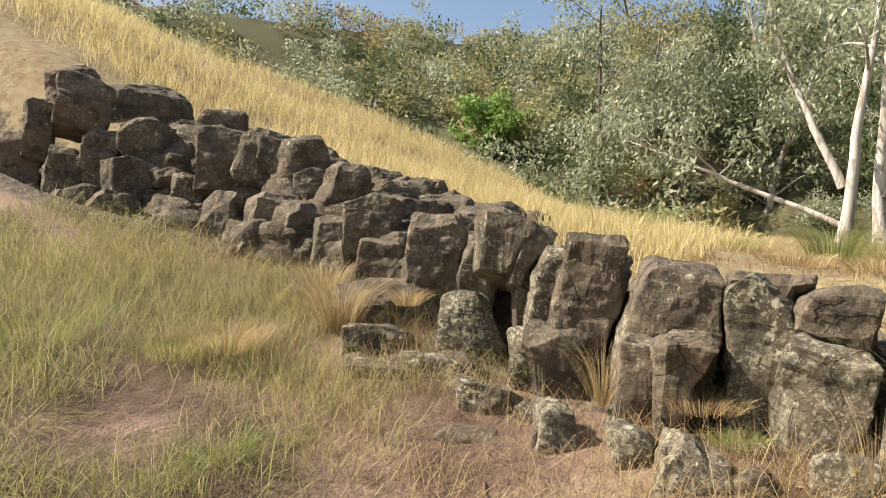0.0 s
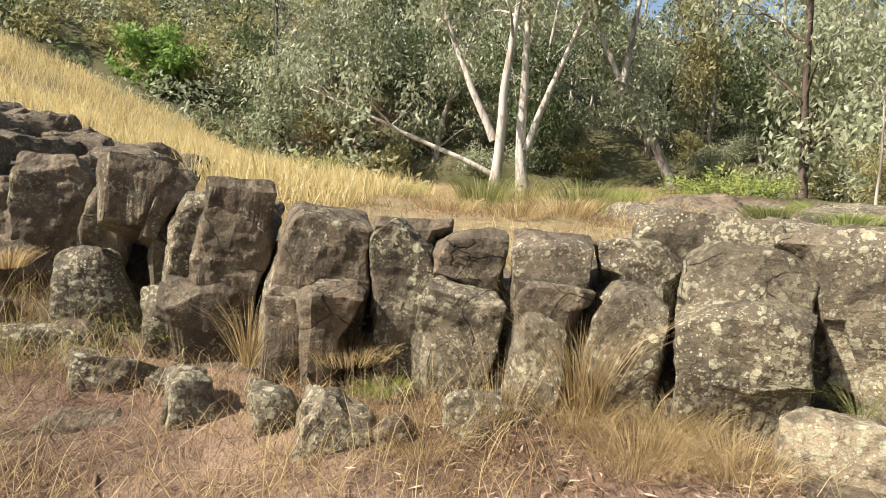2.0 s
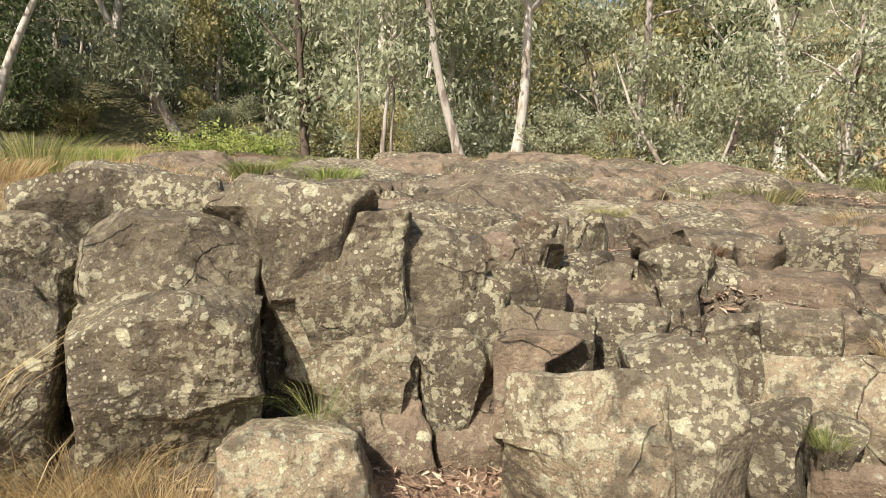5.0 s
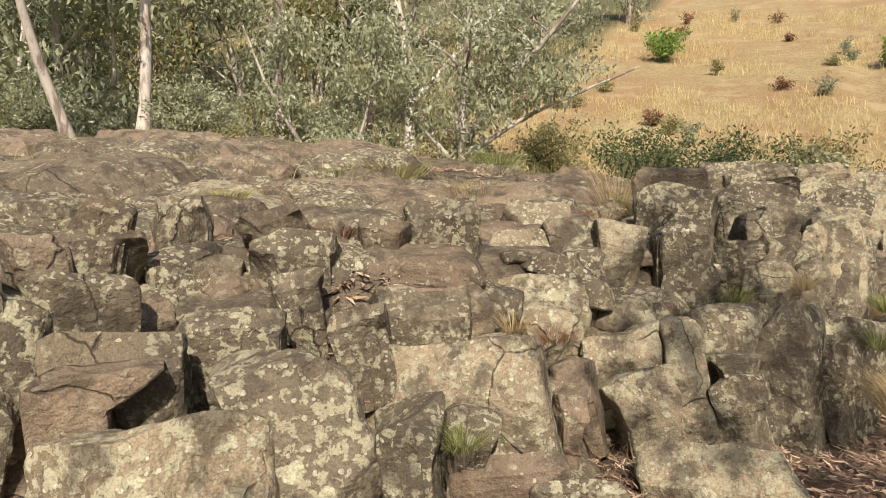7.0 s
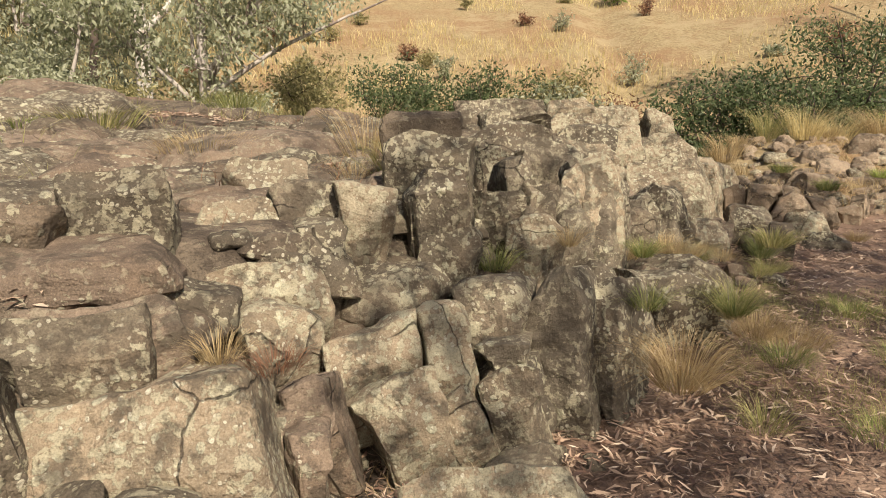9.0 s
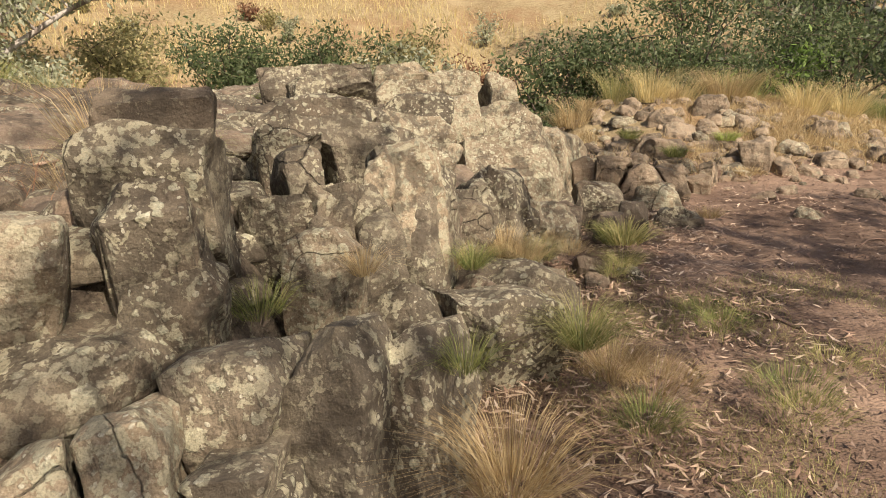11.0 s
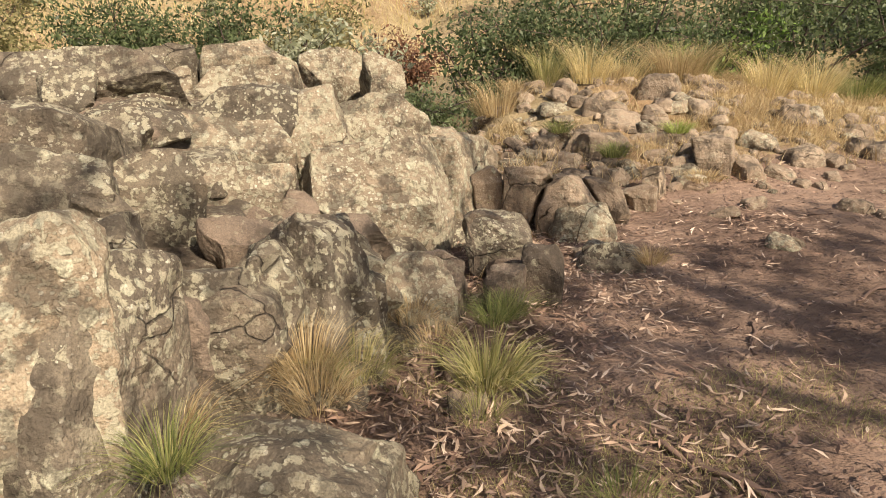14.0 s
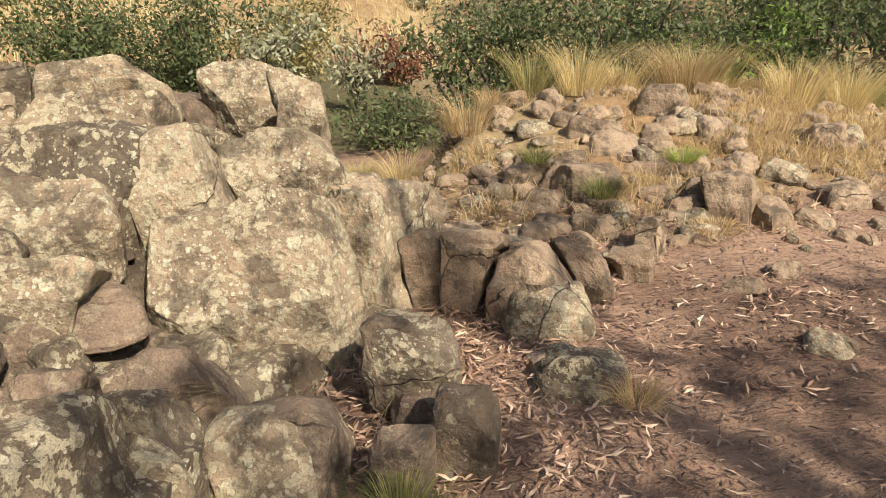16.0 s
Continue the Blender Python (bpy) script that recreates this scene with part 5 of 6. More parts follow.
def tree(x, y, stems, seed, bark, leaves, count, size, crown_from=0.45, spread_r=1.1, label="", z=None, name="gum_tree", branches=7):
    """stems: (offset x, offset y, lean x, lean y, height, radius) for each trunk that leaves the ground."""
    rng = np.random.default_rng(seed)
    base = h1(x, y) if z is None else z
    top = new(name)
    top.matrix_world = pose(x, y, base - 0.05)
    tagged(top, label, "tree")
    wood, tips = [], []
    for ox, oy, oz, lx, ly, ht, r in stems:
        pts, rad = limb(rng, (ox, oy, oz), (lx, ly, 1), ht, r, r * 0.25, 0.05, 14)
        rad = rad.copy()
        rad[0] *= 1.35 if oz == 0 else 1
        wood.append(tube(pts, rad, 9))
        for k in range(branches):
            t = rng.uniform(crown_from, 0.97)
            i = int(t * 13)
            ang = rng.uniform(0, 2 * np.pi)
            dv = (math.cos(ang), math.sin(ang), rng.uniform(0.4, 1.3))
            bl = ht * rng.uniform(0.16, 0.34)
            bp, br = limb(rng, pts[i], dv, bl, rad[i] * 0.55, 0.012, 0.16, 8)
            wood.append(tube(bp, br, 6))
            tips += [bp[-1], bp[-2], bp[5]]
            for _ in range(3):
                j = rng.integers(3, 8)
                a2 = rng.uniform(0, 2 * np.pi)
                tp, tr = limb(rng, bp[j], (math.cos(a2), math.sin(a2), rng.uniform(-0.3, 0.8)), bl * 0.5, br[j] * 0.6, 0.006, 0.2, 6)
                wood.append(tube(tp, tr, 4))
                tips += [tp[-1], tp[3]]
    v, f = join(wood)
    trunk = new("trunk", mesh_of("trunk", v, f, bark, True))
    trunk.parent = top
    if count:
        v, f = leaf_cloud(rng, np.array(tips), spread_r, count, size)
        crown = new("crown", mesh_of("crown", v, f, leaves))
        crown.parent = top
    return top


def bush(x, y, w, ht, seed, leaves, count, size, label, z=None, category="bush", stems=9):
    rng = np.random.default_rng(seed)
    top = new("bush")
    top.matrix_world = pose(x, y, (h1(x, y) if z is None else z) - 0.05)
    tagged(top, label, category)
    wood, tips = [], []
    for _ in range(stems):
        a = rng.uniform(0, 2 * np.pi)
        o = rng.uniform(0, 0.5)
        p, r = limb(rng, (0, 0, 0), (math.cos(a) * o * w / ht, math.sin(a) * o * w / ht, 1), ht * rng.uniform(0.6, 1.0), 0.03 * ht / 2, 0.006, 0.16, 8)
        wood.append(tube(p, r, 5))
        tips += list(p[2:])
        for k in (3, 5, 6):
            a2 = rng.uniform(0, 2 * np.pi)
            q, r2 = limb(rng, p[k], (math.cos(a2), math.sin(a2), rng.uniform(0, 0.7)), w * 0.33, 0.012, 0.004, 0.2, 5)
            wood.append(tube(q, r2, 4))
            tips += list(q[1:])
    v, f = join(wood)
    st = new("stem", mesh_of("stem", v, f, BARK_DARK, True))
    st.parent = top
    v, f = leaf_cloud(rng, np.array(tips), 0.16 * (w + ht) / 2, count, size, 0.2)
    fo = new("foliage", mesh_of("foliage", v, f, leaves))
    fo.parent = top
    return top


def tuft(x, y, z, radius, length, n, mat, seed, label, lean=0.7, width=0.005):
    r = np.random.default_rng(seed)
    a, q = r.uniform(0, 2 * np.pi, n), radius * np.sqrt(r.random(n))
    roots = np.stack([q * np.cos(a), q * np.sin(a), 0 * q], -1)
    ob = blades("grass_tuft", roots, length * r.uniform(0.4, 1.15, n), width * r.uniform(0.6, 1.3, n), mat, lean, label, "grass", seed)
    del ob["kind"]
    ob.matrix_world = pose(x, y, z)
    return tagged(ob, group="grass tufts among the rocks")


def polar(az, r):
    """A place r metres from the middle of the walk, at the bearing az in degrees from +x."""
    return -1 + r * math.cos(radians(az)), r * math.sin(radians(az))


WHITE_LABEL = "slender white-barked gum tree with forked bare trunks and grey-green crown"
tree(-38.8, -4.3, [(0, 0, 0, 0.0, 0.02, 14, 0.34), (0, -0.1, 2.9, 0, -0.5, 11, 0.24), (0, -0.1, 1.0, 0, -1.5, 12, 0.17)], 21, BARK_WHITE, GUM, 2600, 0.4, 0.55, 1.3, WHITE_LABEL, branches=6)
tree(-41.0, -2.5, [(0, 0, 0, 0.0, -0.06, 15, 0.36), (0, 0.1, 2.4, 0, 0.35, 12, 0.24)], 22, BARK_WHITE, GUM, 2600, 0.4, 0.55, 1.3, WHITE_LABEL, branches=6)
tree(-41.5, 6.9, [(0, 0, 0, 0.1, -0.55, 7, 0.40), (0.7, -3.8, 6.3, 0, 0.05, 9, 0.24), (0.7, -3.8, 6.3, 0, -0.45, 8, 0.2)], 23, BARK_GREY, GUM, 2600, 0.4, 0.6, 1.4,
     "leaning grey-barked gum tree forking high above the scrub", branches=6)
MOTTLED = "mottled white and grey gum tree with hanging grey-green leaves"
tree(-16.6, 9.7, [(0, 0, 0, 0.03, 0.03, 11, 0.17)], 24, BARK_WHITE, GUM, 5200, 0.2, 0.25, 0.9, MOTTLED)
tree(-16.4, 7.4, [(0, 0, 0, -0.1, -0.25, 8, 0.14)], 25, BARK_GREY, GUM, 3800, 0.2, 0.3, 0.9, MOTTLED)
tree(-15.7, 14.5, [(0, 0, 0, 0.03, 0.03, 12, 0.20)], 26, BARK_GREY, GUM, 3600, 0.22, 0.35, 0.9, MOTTLED)
tree(-12.9, 17.9, [(0, 0, 0, -0.03, 0.0, 13, 0.27), (0.05, 0.05, 3.3, 0.9, 0.7, 6, 0.13), (0, 0, 3.6, -0.8, -0.5, 5, 0.09)], 27, BARK_WHITE, GUM, 1800, 0.24, 0.6, 0.9,
     "smooth white-barked gum tree with a forked limb")
tree(-8.4, 12.6, [(0, 0, 0, 0.05, 0.1, 5.5, 0.19), (0, 0.1, 2.0, 0.8, 0.5, 5.5, 0.11), (0, 0, 1.6, 1.5, 0.5, 5, 0.07), (0, 0, 1.2, -0.8, -0.2, 4, 0.07)], 28, BARK_GREY, GUM, 8500, 0.16, 0.15, 0.62,
     "low grey gum tree with drooping blue-green foliage over the creek bank", branches=9)
tree(-11.2, 10.4, [(0, 0, 0, -0.3, -0.2, 4.5, 0.08), (0.2, 0.1, 0, 0.4, 0.3, 4, 0.06)], 29, BARK_GREY, GUM, 6000, 0.16, 0.1, 0.6, "leafy young gum tree with many thin stems")
tree(-17.5, 22.3, [(0, 0, 0, 0.08, 0.02, 11, 0.17)], 30, BARK_DARK, GUM, 1800, 0.26, 0.55, 1.0, "thin dark-barked gum tree on the far bank")
tree(-18.7, 16.2, [(0, 0, 0, 0.1, 0.1, 3.0, 0.16)], 31, BARK_DARK, GUM, 200, 0.2, 0.6, 0.5, "broken dark trunk among the scrub", branches=2)
tree(-12.9, 2.8, [(0, 0, 0, 0.0, 0.0, 3.4, 0.05), (0, 0.2, 0, 0.02, 0.05, 2.6, 0.04), (-0.4, -0.3, 0, 0, -0.1, 3.6, 0.03)], 32, BARK_GREY, GUM, 1500, 0.16, 0.5, 0.45,
     "cluster of thin pale saplings beside the rock shelf", branches=4)

kinds = []
for k in range(5):
    kinds.append(tree(-60 - 6 * k, 40 + 3 * k, [(0, 0, 0, 0.1 * (k % 3 - 1), 0.08 * (k % 2), 12 + k, 0.22), (0.3, 0.2, 0, 0.2, -0.15 * (k % 3), 9, 0.12)], 60 + k,
                      (BARK_WHITE, BARK_GREY, BARK_GREY, BARK_WHITE, BARK_DARK)[k], (GUM, OLIVE, GUM, DARKLEAF, GUM)[k], 4600, 0.38, 0.1, 1.5,
                      ("tall gum tree with grey-green foliage in the valley", "tall olive-green gum tree in the valley", "grey-green gum tree with open crown in the valley",
                       "dense dark green tree in the valley", "dark-trunked gum tree with hanging leaves in the valley")[k], branches=10))
rng = np.random.default_rng(77)
spots = []
for k in range(400):
    az, r = rng.uniform(121, 212), rng.uniform(25, 62)
    if az > 163 and r < 47 or az < 148 and r < 36 or az < 140 and rng.random() < 0.75:
        continue
    x, y = polar(az, r)
    if y < -20 or any(math.hypot(x - a, y - c) < 4.6 for a, c in spots):
        continue
    spots.append((x, y))
    s = rng.uniform(0.75, 1.2)
    ob = copy_thing(kinds[int(rng.integers(0, 5))], pose(x, y, h1(x, y) - 0.30, 0, 0, rng.uniform(0, 360)))
    tagged(ob, group="gum trees of the valley")
    if len(spots) > 46:
        break
for az, r, k in ((48, 24, 4), (40, 22, 3), (52, 34, 3), (33, 22, 4), (44, 30, 3), (108, 62, 0), (102, 66, 2), (115, 58, 1), (121, 52, 2), (111, 50, 0)):
    x, y = polar(az, r)
    ob = copy_thing(kinds[k], pose(x, y, h1(x, y) - 0.30, 0, 0, az * 7 % 360))
    tagged(ob, group="gum trees of the valley")
# gums behind the walker, whose shade falls over the rocks
for x, y, turn in ((6.1, -5.0, 40),):
    tree(x, y, [(0, 0, 0, 0.03, 0.06, 10.5, 0.24), (0.2, 0.1, 0, 0.2, -0.1, 8.5, 0.15)], 90 + turn, BARK_WHITE, GUM, 3400, 0.24, 0.45, 0.75,
         "tall white-barked gum tree shading the track")

# out of view, added so that its sparse crown dapples the grey rocks
tree(2.6, -5.6, [(0, 0, 0, 0.02, 0.03, 7.6, 0.13)], 411, BARK_GREY, GUM, 1000, 0.2, 0.6, 0.45, "slim grey-barked gum tree out of view, added to dapple the rocks with shade", branches=9)

# undergrowth
DENSE, SCRUB = "dense dark green bush on the creek bank", "grey-green scrubby bush at the edge of the trees"
for k, (x, y, w, ht, mat, label) in enumerate([
        (4.2, 14.6, 3.2, 3.0, DARKLEAF, DENSE), (6.6, 15.0, 3.6, 3.8, DARKLEAF, DENSE), (9.6, 15.6, 3.8, 3.6, DARKLEAF, DENSE), (12.6, 14.6, 3.8, 4.2, DARKLEAF, DENSE),
        (5.4, 12.2, 2.8, 2.6, DARKLEAF, DENSE), (8.2, 12.4, 3.0, 3.0, DARKLEAF, DENSE), (11.0, 12.0, 3.2, 3.2, DARKLEAF, DENSE), (15.5, 12.5, 4.0, 4.2, DARKLEAF, DENSE), (14.5, 9.5, 3.0, 2.6, DARKLEAF, DENSE),
        (-7.0, 15.6, 3.0, 2.6, OLIVE, DENSE), (-4.6, 15.4, 3.0, 2.6, DARKLEAF, DENSE), (-2.2, 15.6, 3.0, 2.6, DARKLEAF, DENSE), (-9.6, 16.0, 3.0, 2.5, OLIVE, DENSE), (-0.4, 16.2, 2.4, 2.3, OLIVE, DENSE),
        (-10.0, 9.8, 2.4, 1.6, GUM, SCRUB), (-12.6, 10.8, 2.6, 1.8, OLIVE, SCRUB), (-13.6, 8.4, 2.2, 1.4, GUM, SCRUB), (-9.2, 11.4, 2.4, 2.0, OLIVE, SCRUB), (-7.2, 11.2, 2.4, 1.8, GUM, SCRUB),
        (-18.5, 6.0, 3.0, 1.8, OLIVE, SCRUB), (-21.0, 9.0, 3.4, 2.2, GUM, SCRUB), (-15.5, 12.0, 3.0, 2.0, OLIVE, SCRUB)]):
    ob = bush(x, y, w, ht * (1.3 if x > 4 else 1), 200 + k, mat, 6500, 0.10 if y < 13 and x < 0 else 0.115, label)
    tagged(ob, group="bushes along the creek")
for k, (x, y, w, ht) in enumerate(((-0.8, 11.6, 2.2, 1.1), (1.2, 11.4, 2.2, 1.0), (2.9, 11.8, 2.0, 1.3), (-3.0, 12.6, 2.4, 1.2))):
    tagged(bush(x, y, w, ht, 260 + k, DARKLEAF, 2600, 0.09, "low dark green bush at the foot of the rock outcrop"), group="bushes along the creek")
bush(-29.9, -12.2, 3.2, 2.4, 301, DARKLEAF, 3000, 0.18, "round blue-green bush below the grassy slope")
bush(-15.9, 0.1, 2.6, 0.45, 302, LIME, 3500, 0.09, "low patch of bright lime-green herbs")
bush(-17.5, 2.0, 2.4, 0.4, 303, LIME, 3000, 0.09, "low patch of bright lime-green herbs")
bush(-0.7, 15.0, 1.3, 2.3, 304, GUM, 1100, 0.16, "slender grey-green sapling above the creek")
bush(0.9, 15.2, 1.4, 1.7, 305, GUM, 500, 0.16, "thin sparse sapling above the creek")
bush(2.9, 13.6, 1.3, 2.6, 306, DARKLEAF, 900, 0.17, "slender sapling with narrow drooping leaves")
bush(7.2, 12.3, 1.0, 3.2, 307, BRIGHT, 1500, 0.16, "bright green sapling in front of darker bushes")
bush(2.0, 19.3, 3.0, 1.4, 308, RUST, 2200, 0.14, "reddish brown dead shrub beside the creek")
bush(5.3, 47.7, 2.4, 2.2, 309, BRIGHT, 900, 0.3, "bright green shrub on the dry hillside")
bush(-9, 50, 3.5, 2.6, 310, BRIGHT, 1500, 0.3, "bright green shrub on the dry hillside")
bush(22, 40, 6, 4, 311, OLIVE, 2200, 0.3, "yellow-green shrub on the dry hillside")
bush(-50, -29, 6, 6, 312, BRIGHT, 4200, 0.5, "bright green tree on the wooded slope")

rng = np.random.default_rng(91)
for k in range(44):
    az, r = rng.uniform(62, 122), rng.uniform(27, 70)
    x, y = polar(az, r)
    bush(x, y, rng.uniform(0.8, 2.0), rng.uniform(0.6, 1.6), 330 + k, (RUST, OLIVE, GUM)[k % 3], 500, 0.16, ("reddish dead shrub on the dry hillside", "olive-green shrub on the dry hillside", "grey-green shrub on the dry hillside")[k % 3], stems=5)
under = [bush(-70 - 5 * k, 60, 3.4, 2.6, 230 + k, (OLIVE, GUM, GUM)[k], 3600, 0.19, ("olive-green undergrowth bush below the trees", "grey-green undergrowth bush below the trees",
              "pale grey-green undergrowth bush below the trees")[k]) for k in range(3)]
spots = []
for k in range(500):
    az, r = rng.uniform(124, 206), rng.uniform(23, 52)
    if az > 160 and r < 46 or az < 138 and r < 30 or az < 142 and rng.random() < 0.6:
        continue
    x, y = polar(az, r)
    if any(math.hypot(x - a, y - c) < 3.4 for a, c in spots):
        continue
    spots.append((x, y))
    ob = copy_thing(under[int(rng.integers(0, 3))], pose(x, y, h1(x, y) - 0.30, 0, 0, rng.uniform(0, 360)))
    tagged(ob, group="undergrowth of the valley")
    if len(spots) > 56:
        break

# the wooded slopes beyond, too far to pick out single bushes
for k, (mat, size) in enumerate(((OLIVE, 0.5), (GUM, 0.48), (DARKLEAF, 0.5), (RUST, 0.42))):
    parts_v, parts_f, base = [], [], 0
    for j in range((150, 110, 90, 40)[k]):
        az, r = rng.uniform(178, 250), rng.uniform(33, 118)
        x, y = polar(az, r)
        if math.hypot(x - 0.6, y + 5.2) < 37 or (az < 196 and r < 62):
            continue
        c = np.array([[x, y, h1(x, y) + 0.9]]) + rng.normal(0, 1.1, (7, 3)) * [1.4, 1.4, 0.9] + [0, 0, 0.6]
        v, f = leaf_cloud(rng, c, 1.45, 480, size, 0.0)
        parts_v.append(v)
        parts_f.append(f + base)
        base += len(v)
    tagged(new("far_woods", mesh_of("far_woods", np.concatenate(parts_v), np.concatenate(parts_f), mat)), "mixed scrub covering the steep slopes beyond the spur", "woods", kind="stuff")

tuft(-2.01, 0.50, 0.41, 0.1, 0.3, 850, GRASS_YG, 500, "arching yellow-green grass tuft between rocks", 0.8, 0.0022)
tuft(-0.53, 0.01, 0.27, 0.1, 0.34, 714, STRAW, 501, "dry straw-coloured grass tuft beside the stones", 0.8, 0.0022)
tuft(0.00, 0.35, 0.26, 0.1, 0.12, 340, REED, 502, "green grass tuft with dry tips", 0.8, 0.0022)
tuft(-0.06, 0.88, 0.30, 0.06, 0.28, 272, REED, 503, "green grass tuft with dry tips", 0.8, 0.0022)
tuft(-1.34, 0.78, 0.53, 0.08, 0.2, 272, REED, 504, "green grass tuft with dry tips", 0.8, 0.0022)
tuft(0.40, 1.75, 0.47, 0.08, 0.2, 272, GRASS_YG, 505, "arching yellow-green grass tuft between rocks", 0.8, 0.0045)
tuft(0.72, 1.25, 0.20, 0.12, 0.1, 340, REED, 506, "green grass tuft with dry tips", 0.8, 0.0022)
tuft(0.69, 0.51, 0.16, 0.14, 0.1, 374, GRASS_YG, 507, "arching yellow-green grass tuft between rocks", 0.8, 0.0022)
tuft(-0.29, -0.27, 0.25, 0.08, 0.14, 272, GRASS_YG, 508, "arching yellow-green grass tuft between rocks", 0.8, 0.0022)
tuft(0.24, -0.10, 0.15, 0.14, 0.12, 408, REED, 509, "green grass tuft with dry tips", 0.8, 0.0022)
tuft(-2.26, 1.51, 0.82, 0.1, 0.35, 204, STRAW, 510, "dry straw-coloured grass tuft beside the stones", 0.8, 0.0022)
tuft(-1.91, 1.25, 0.66, 0.12, 0.25, 340, REED, 511, "green grass tuft with dry tips", 0.8, 0.0022)
tuft(-4.35, 4.69, 1.17, 0.3, 0.35, 340, REED, 512, "green grass tuft with dry tips", 0.8, 0.0045)
tuft(1.04, 0.91, 0.15, 0.14, 0.08, 340, GRASS_YG, 513, "arching yellow-green grass tuft between rocks", 0.8, 0.0022)
tuft(-0.06, 0.96, 0.25, 0.05, 0.36, 340, GRASS_YG, 514, "arching yellow-green grass tuft between rocks", 0.8, 0.0022)
tuft(-0.50, 1.80, 0.34, 0.07, 0.2, 272, STRAW, 515, "dry straw-coloured grass tuft beside the stones", 0.8, 0.0022)
tuft(-0.09, 1.95, 0.33, 0.09, 0.15, 340, STRAW, 516, "dry straw-coloured grass tuft beside the stones", 0.8, 0.0022)
tuft(-0.95, 0.85, 0.65, 0.04, 0.18, 170, STRAW, 517, "dry straw-coloured grass tuft beside the stones", 0.8, 0.0022)
tuft(0.17, 0.70, 0.20, 0.16, 0.16, 646, STRAW, 518, "dry straw-coloured grass tuft beside the stones", 0.8, 0.0022)
tuft(0.04, 0.82, 0.21, 0.12, 0.2, 442, STRAW, 519, "dry straw-coloured grass tuft beside the stones", 0.8, 0.0022)
tuft(0.77, 1.55, 0.15, 0.12, 0.1, 340, REED, 520, "green grass tuft with dry tips", 0.8, 0.0022)
tuft(0.74, 0.70, 0.15, 0.16, 0.12, 442, REED, 521, "green grass tuft with dry tips", 0.8, 0.0022)
tuft(0.42, 1.95, 0.22, 0.07, 0.12, 204, GRASS_YG, 522, "arching yellow-green grass tuft between rocks", 0.8, 0.0022)
tuft(0.61, 2.57, 0.25, 0.06, 0.2, 204, REED, 523, "green grass tuft with dry tips", 0.8, 0.0022)
tuft(-1.82, 4.67, 1.00, 0.15, 0.08, 272, LIME, 524, "small bright green weed patch on soil", 0.8, 0.0045)
tuft(-0.62, 0.37, 0.48, 0.06, 0.2, 204, REED, 525, "green grass tuft with dry tips", 0.8, 0.0022)
tuft(4.43, 8.59, h1(4.43, 8.59), 0.22, 0.8, 714, STRAW, 526, "dry straw-coloured grass tuft beside the stones", 0.5, 0.0045)
tuft(3.48, 8.50, h1(3.48, 8.50), 0.08, 0.5, 204, STRAW, 527, "dry straw-coloured grass tuft beside the stones", 0.8, 0.0045)
tuft(4.95, 8.63, h1(4.95, 8.63), 0.2, 0.5, 544, STRAW, 528, "dry straw-coloured grass tuft beside the stones", 0.8, 0.0045)
tuft(5.87, 8.73, h1(5.87, 8.73), 0.22, 0.55, 544, STRAW, 529, "dry straw-coloured grass tuft beside the stones", 0.5, 0.0045)
tuft(6.55, 8.78, h1(6.55, 8.78), 0.25, 0.55, 612, GRASS_YG, 530, "arching yellow-green grass tuft between rocks", 0.5, 0.0045)
tuft(7.30, 8.84, h1(7.30, 8.84), 0.25, 0.6, 612, REED, 531, "green grass tuft with dry tips", 0.5, 0.0045)
tuft(3.90, 8.54, h1(3.90, 8.54), 0.2, 0.3, 408, STRAW, 532, "dry straw-coloured grass tuft beside the stones", 0.8, 0.0045)
tuft(5.38, 8.68, h1(5.38, 8.68), 0.25, 0.35, 510, STRAW, 533, "dry straw-coloured grass tuft beside the stones", 0.8, 0.0045)
tuft(1.89, 8.38, h1(1.89, 8.38), 0.2, 0.45, 374, STRAW, 534, "dry straw-coloured grass tuft beside the stones", 0.8, 0.0045)
tuft(2.20, 8.39, h1(2.20, 8.39), 0.14, 0.4, 340, STRAW, 535, "dry straw-coloured grass tuft beside the stones", 0.8, 0.0045)
tuft(0.76, 8.01, h1(0.76, 8.01), 0.12, 0.3, 272, GRASS_YG, 536, "arching yellow-green grass tuft between rocks", 0.8, 0.0045)
tuft(0.78, 2.97, 0.09, 0.08, 0.2, 408, REED, 537, "green grass tuft with dry tips", 0.8, 0.0022)
tuft(1.68, 3.36, 0.16, 0.07, 0.14, 340, STRAW, 538, "dry straw-coloured grass tuft beside the stones", 0.8, 0.0022)
tuft(0.61, 2.32, 0.15, 0.09, 0.16, 408, GRASS_YG, 539, "arching yellow-green grass tuft between rocks", 0.8, 0.0022)
tuft(0.03, 2.32, 0.21, 0.12, 0.2, 510, GRASS_YG, 540, "arching yellow-green grass tuft between rocks", 0.8, 0.0022)
tuft(-0.14, 2.26, 0.26, 0.1, 0.28, 442, STRAW, 541, "dry straw-coloured grass tuft beside the stones", 0.8, 0.0022)
tuft(0.37, 2.62, 0.15, 0.12, 0.12, 272, STRAW, 542, "dry straw-coloured grass tuft beside the stones", 0.8, 0.0022)
tuft(1.02, 5.30, 0.23, 0.12, 0.12, 374, LIME, 543, "small bright green weed patch on soil", 0.8, 0.0045)
tuft(1.01, 4.74, 0.16, 0.08, 0.1, 272, LIME, 544, "small bright green weed patch on soil", 0.8, 0.0045)
tuft(2.42, 5.75, 0.23, 0.1, 0.22, 306, REED, 545, "green grass tuft with dry tips", 0.8, 0.0045)
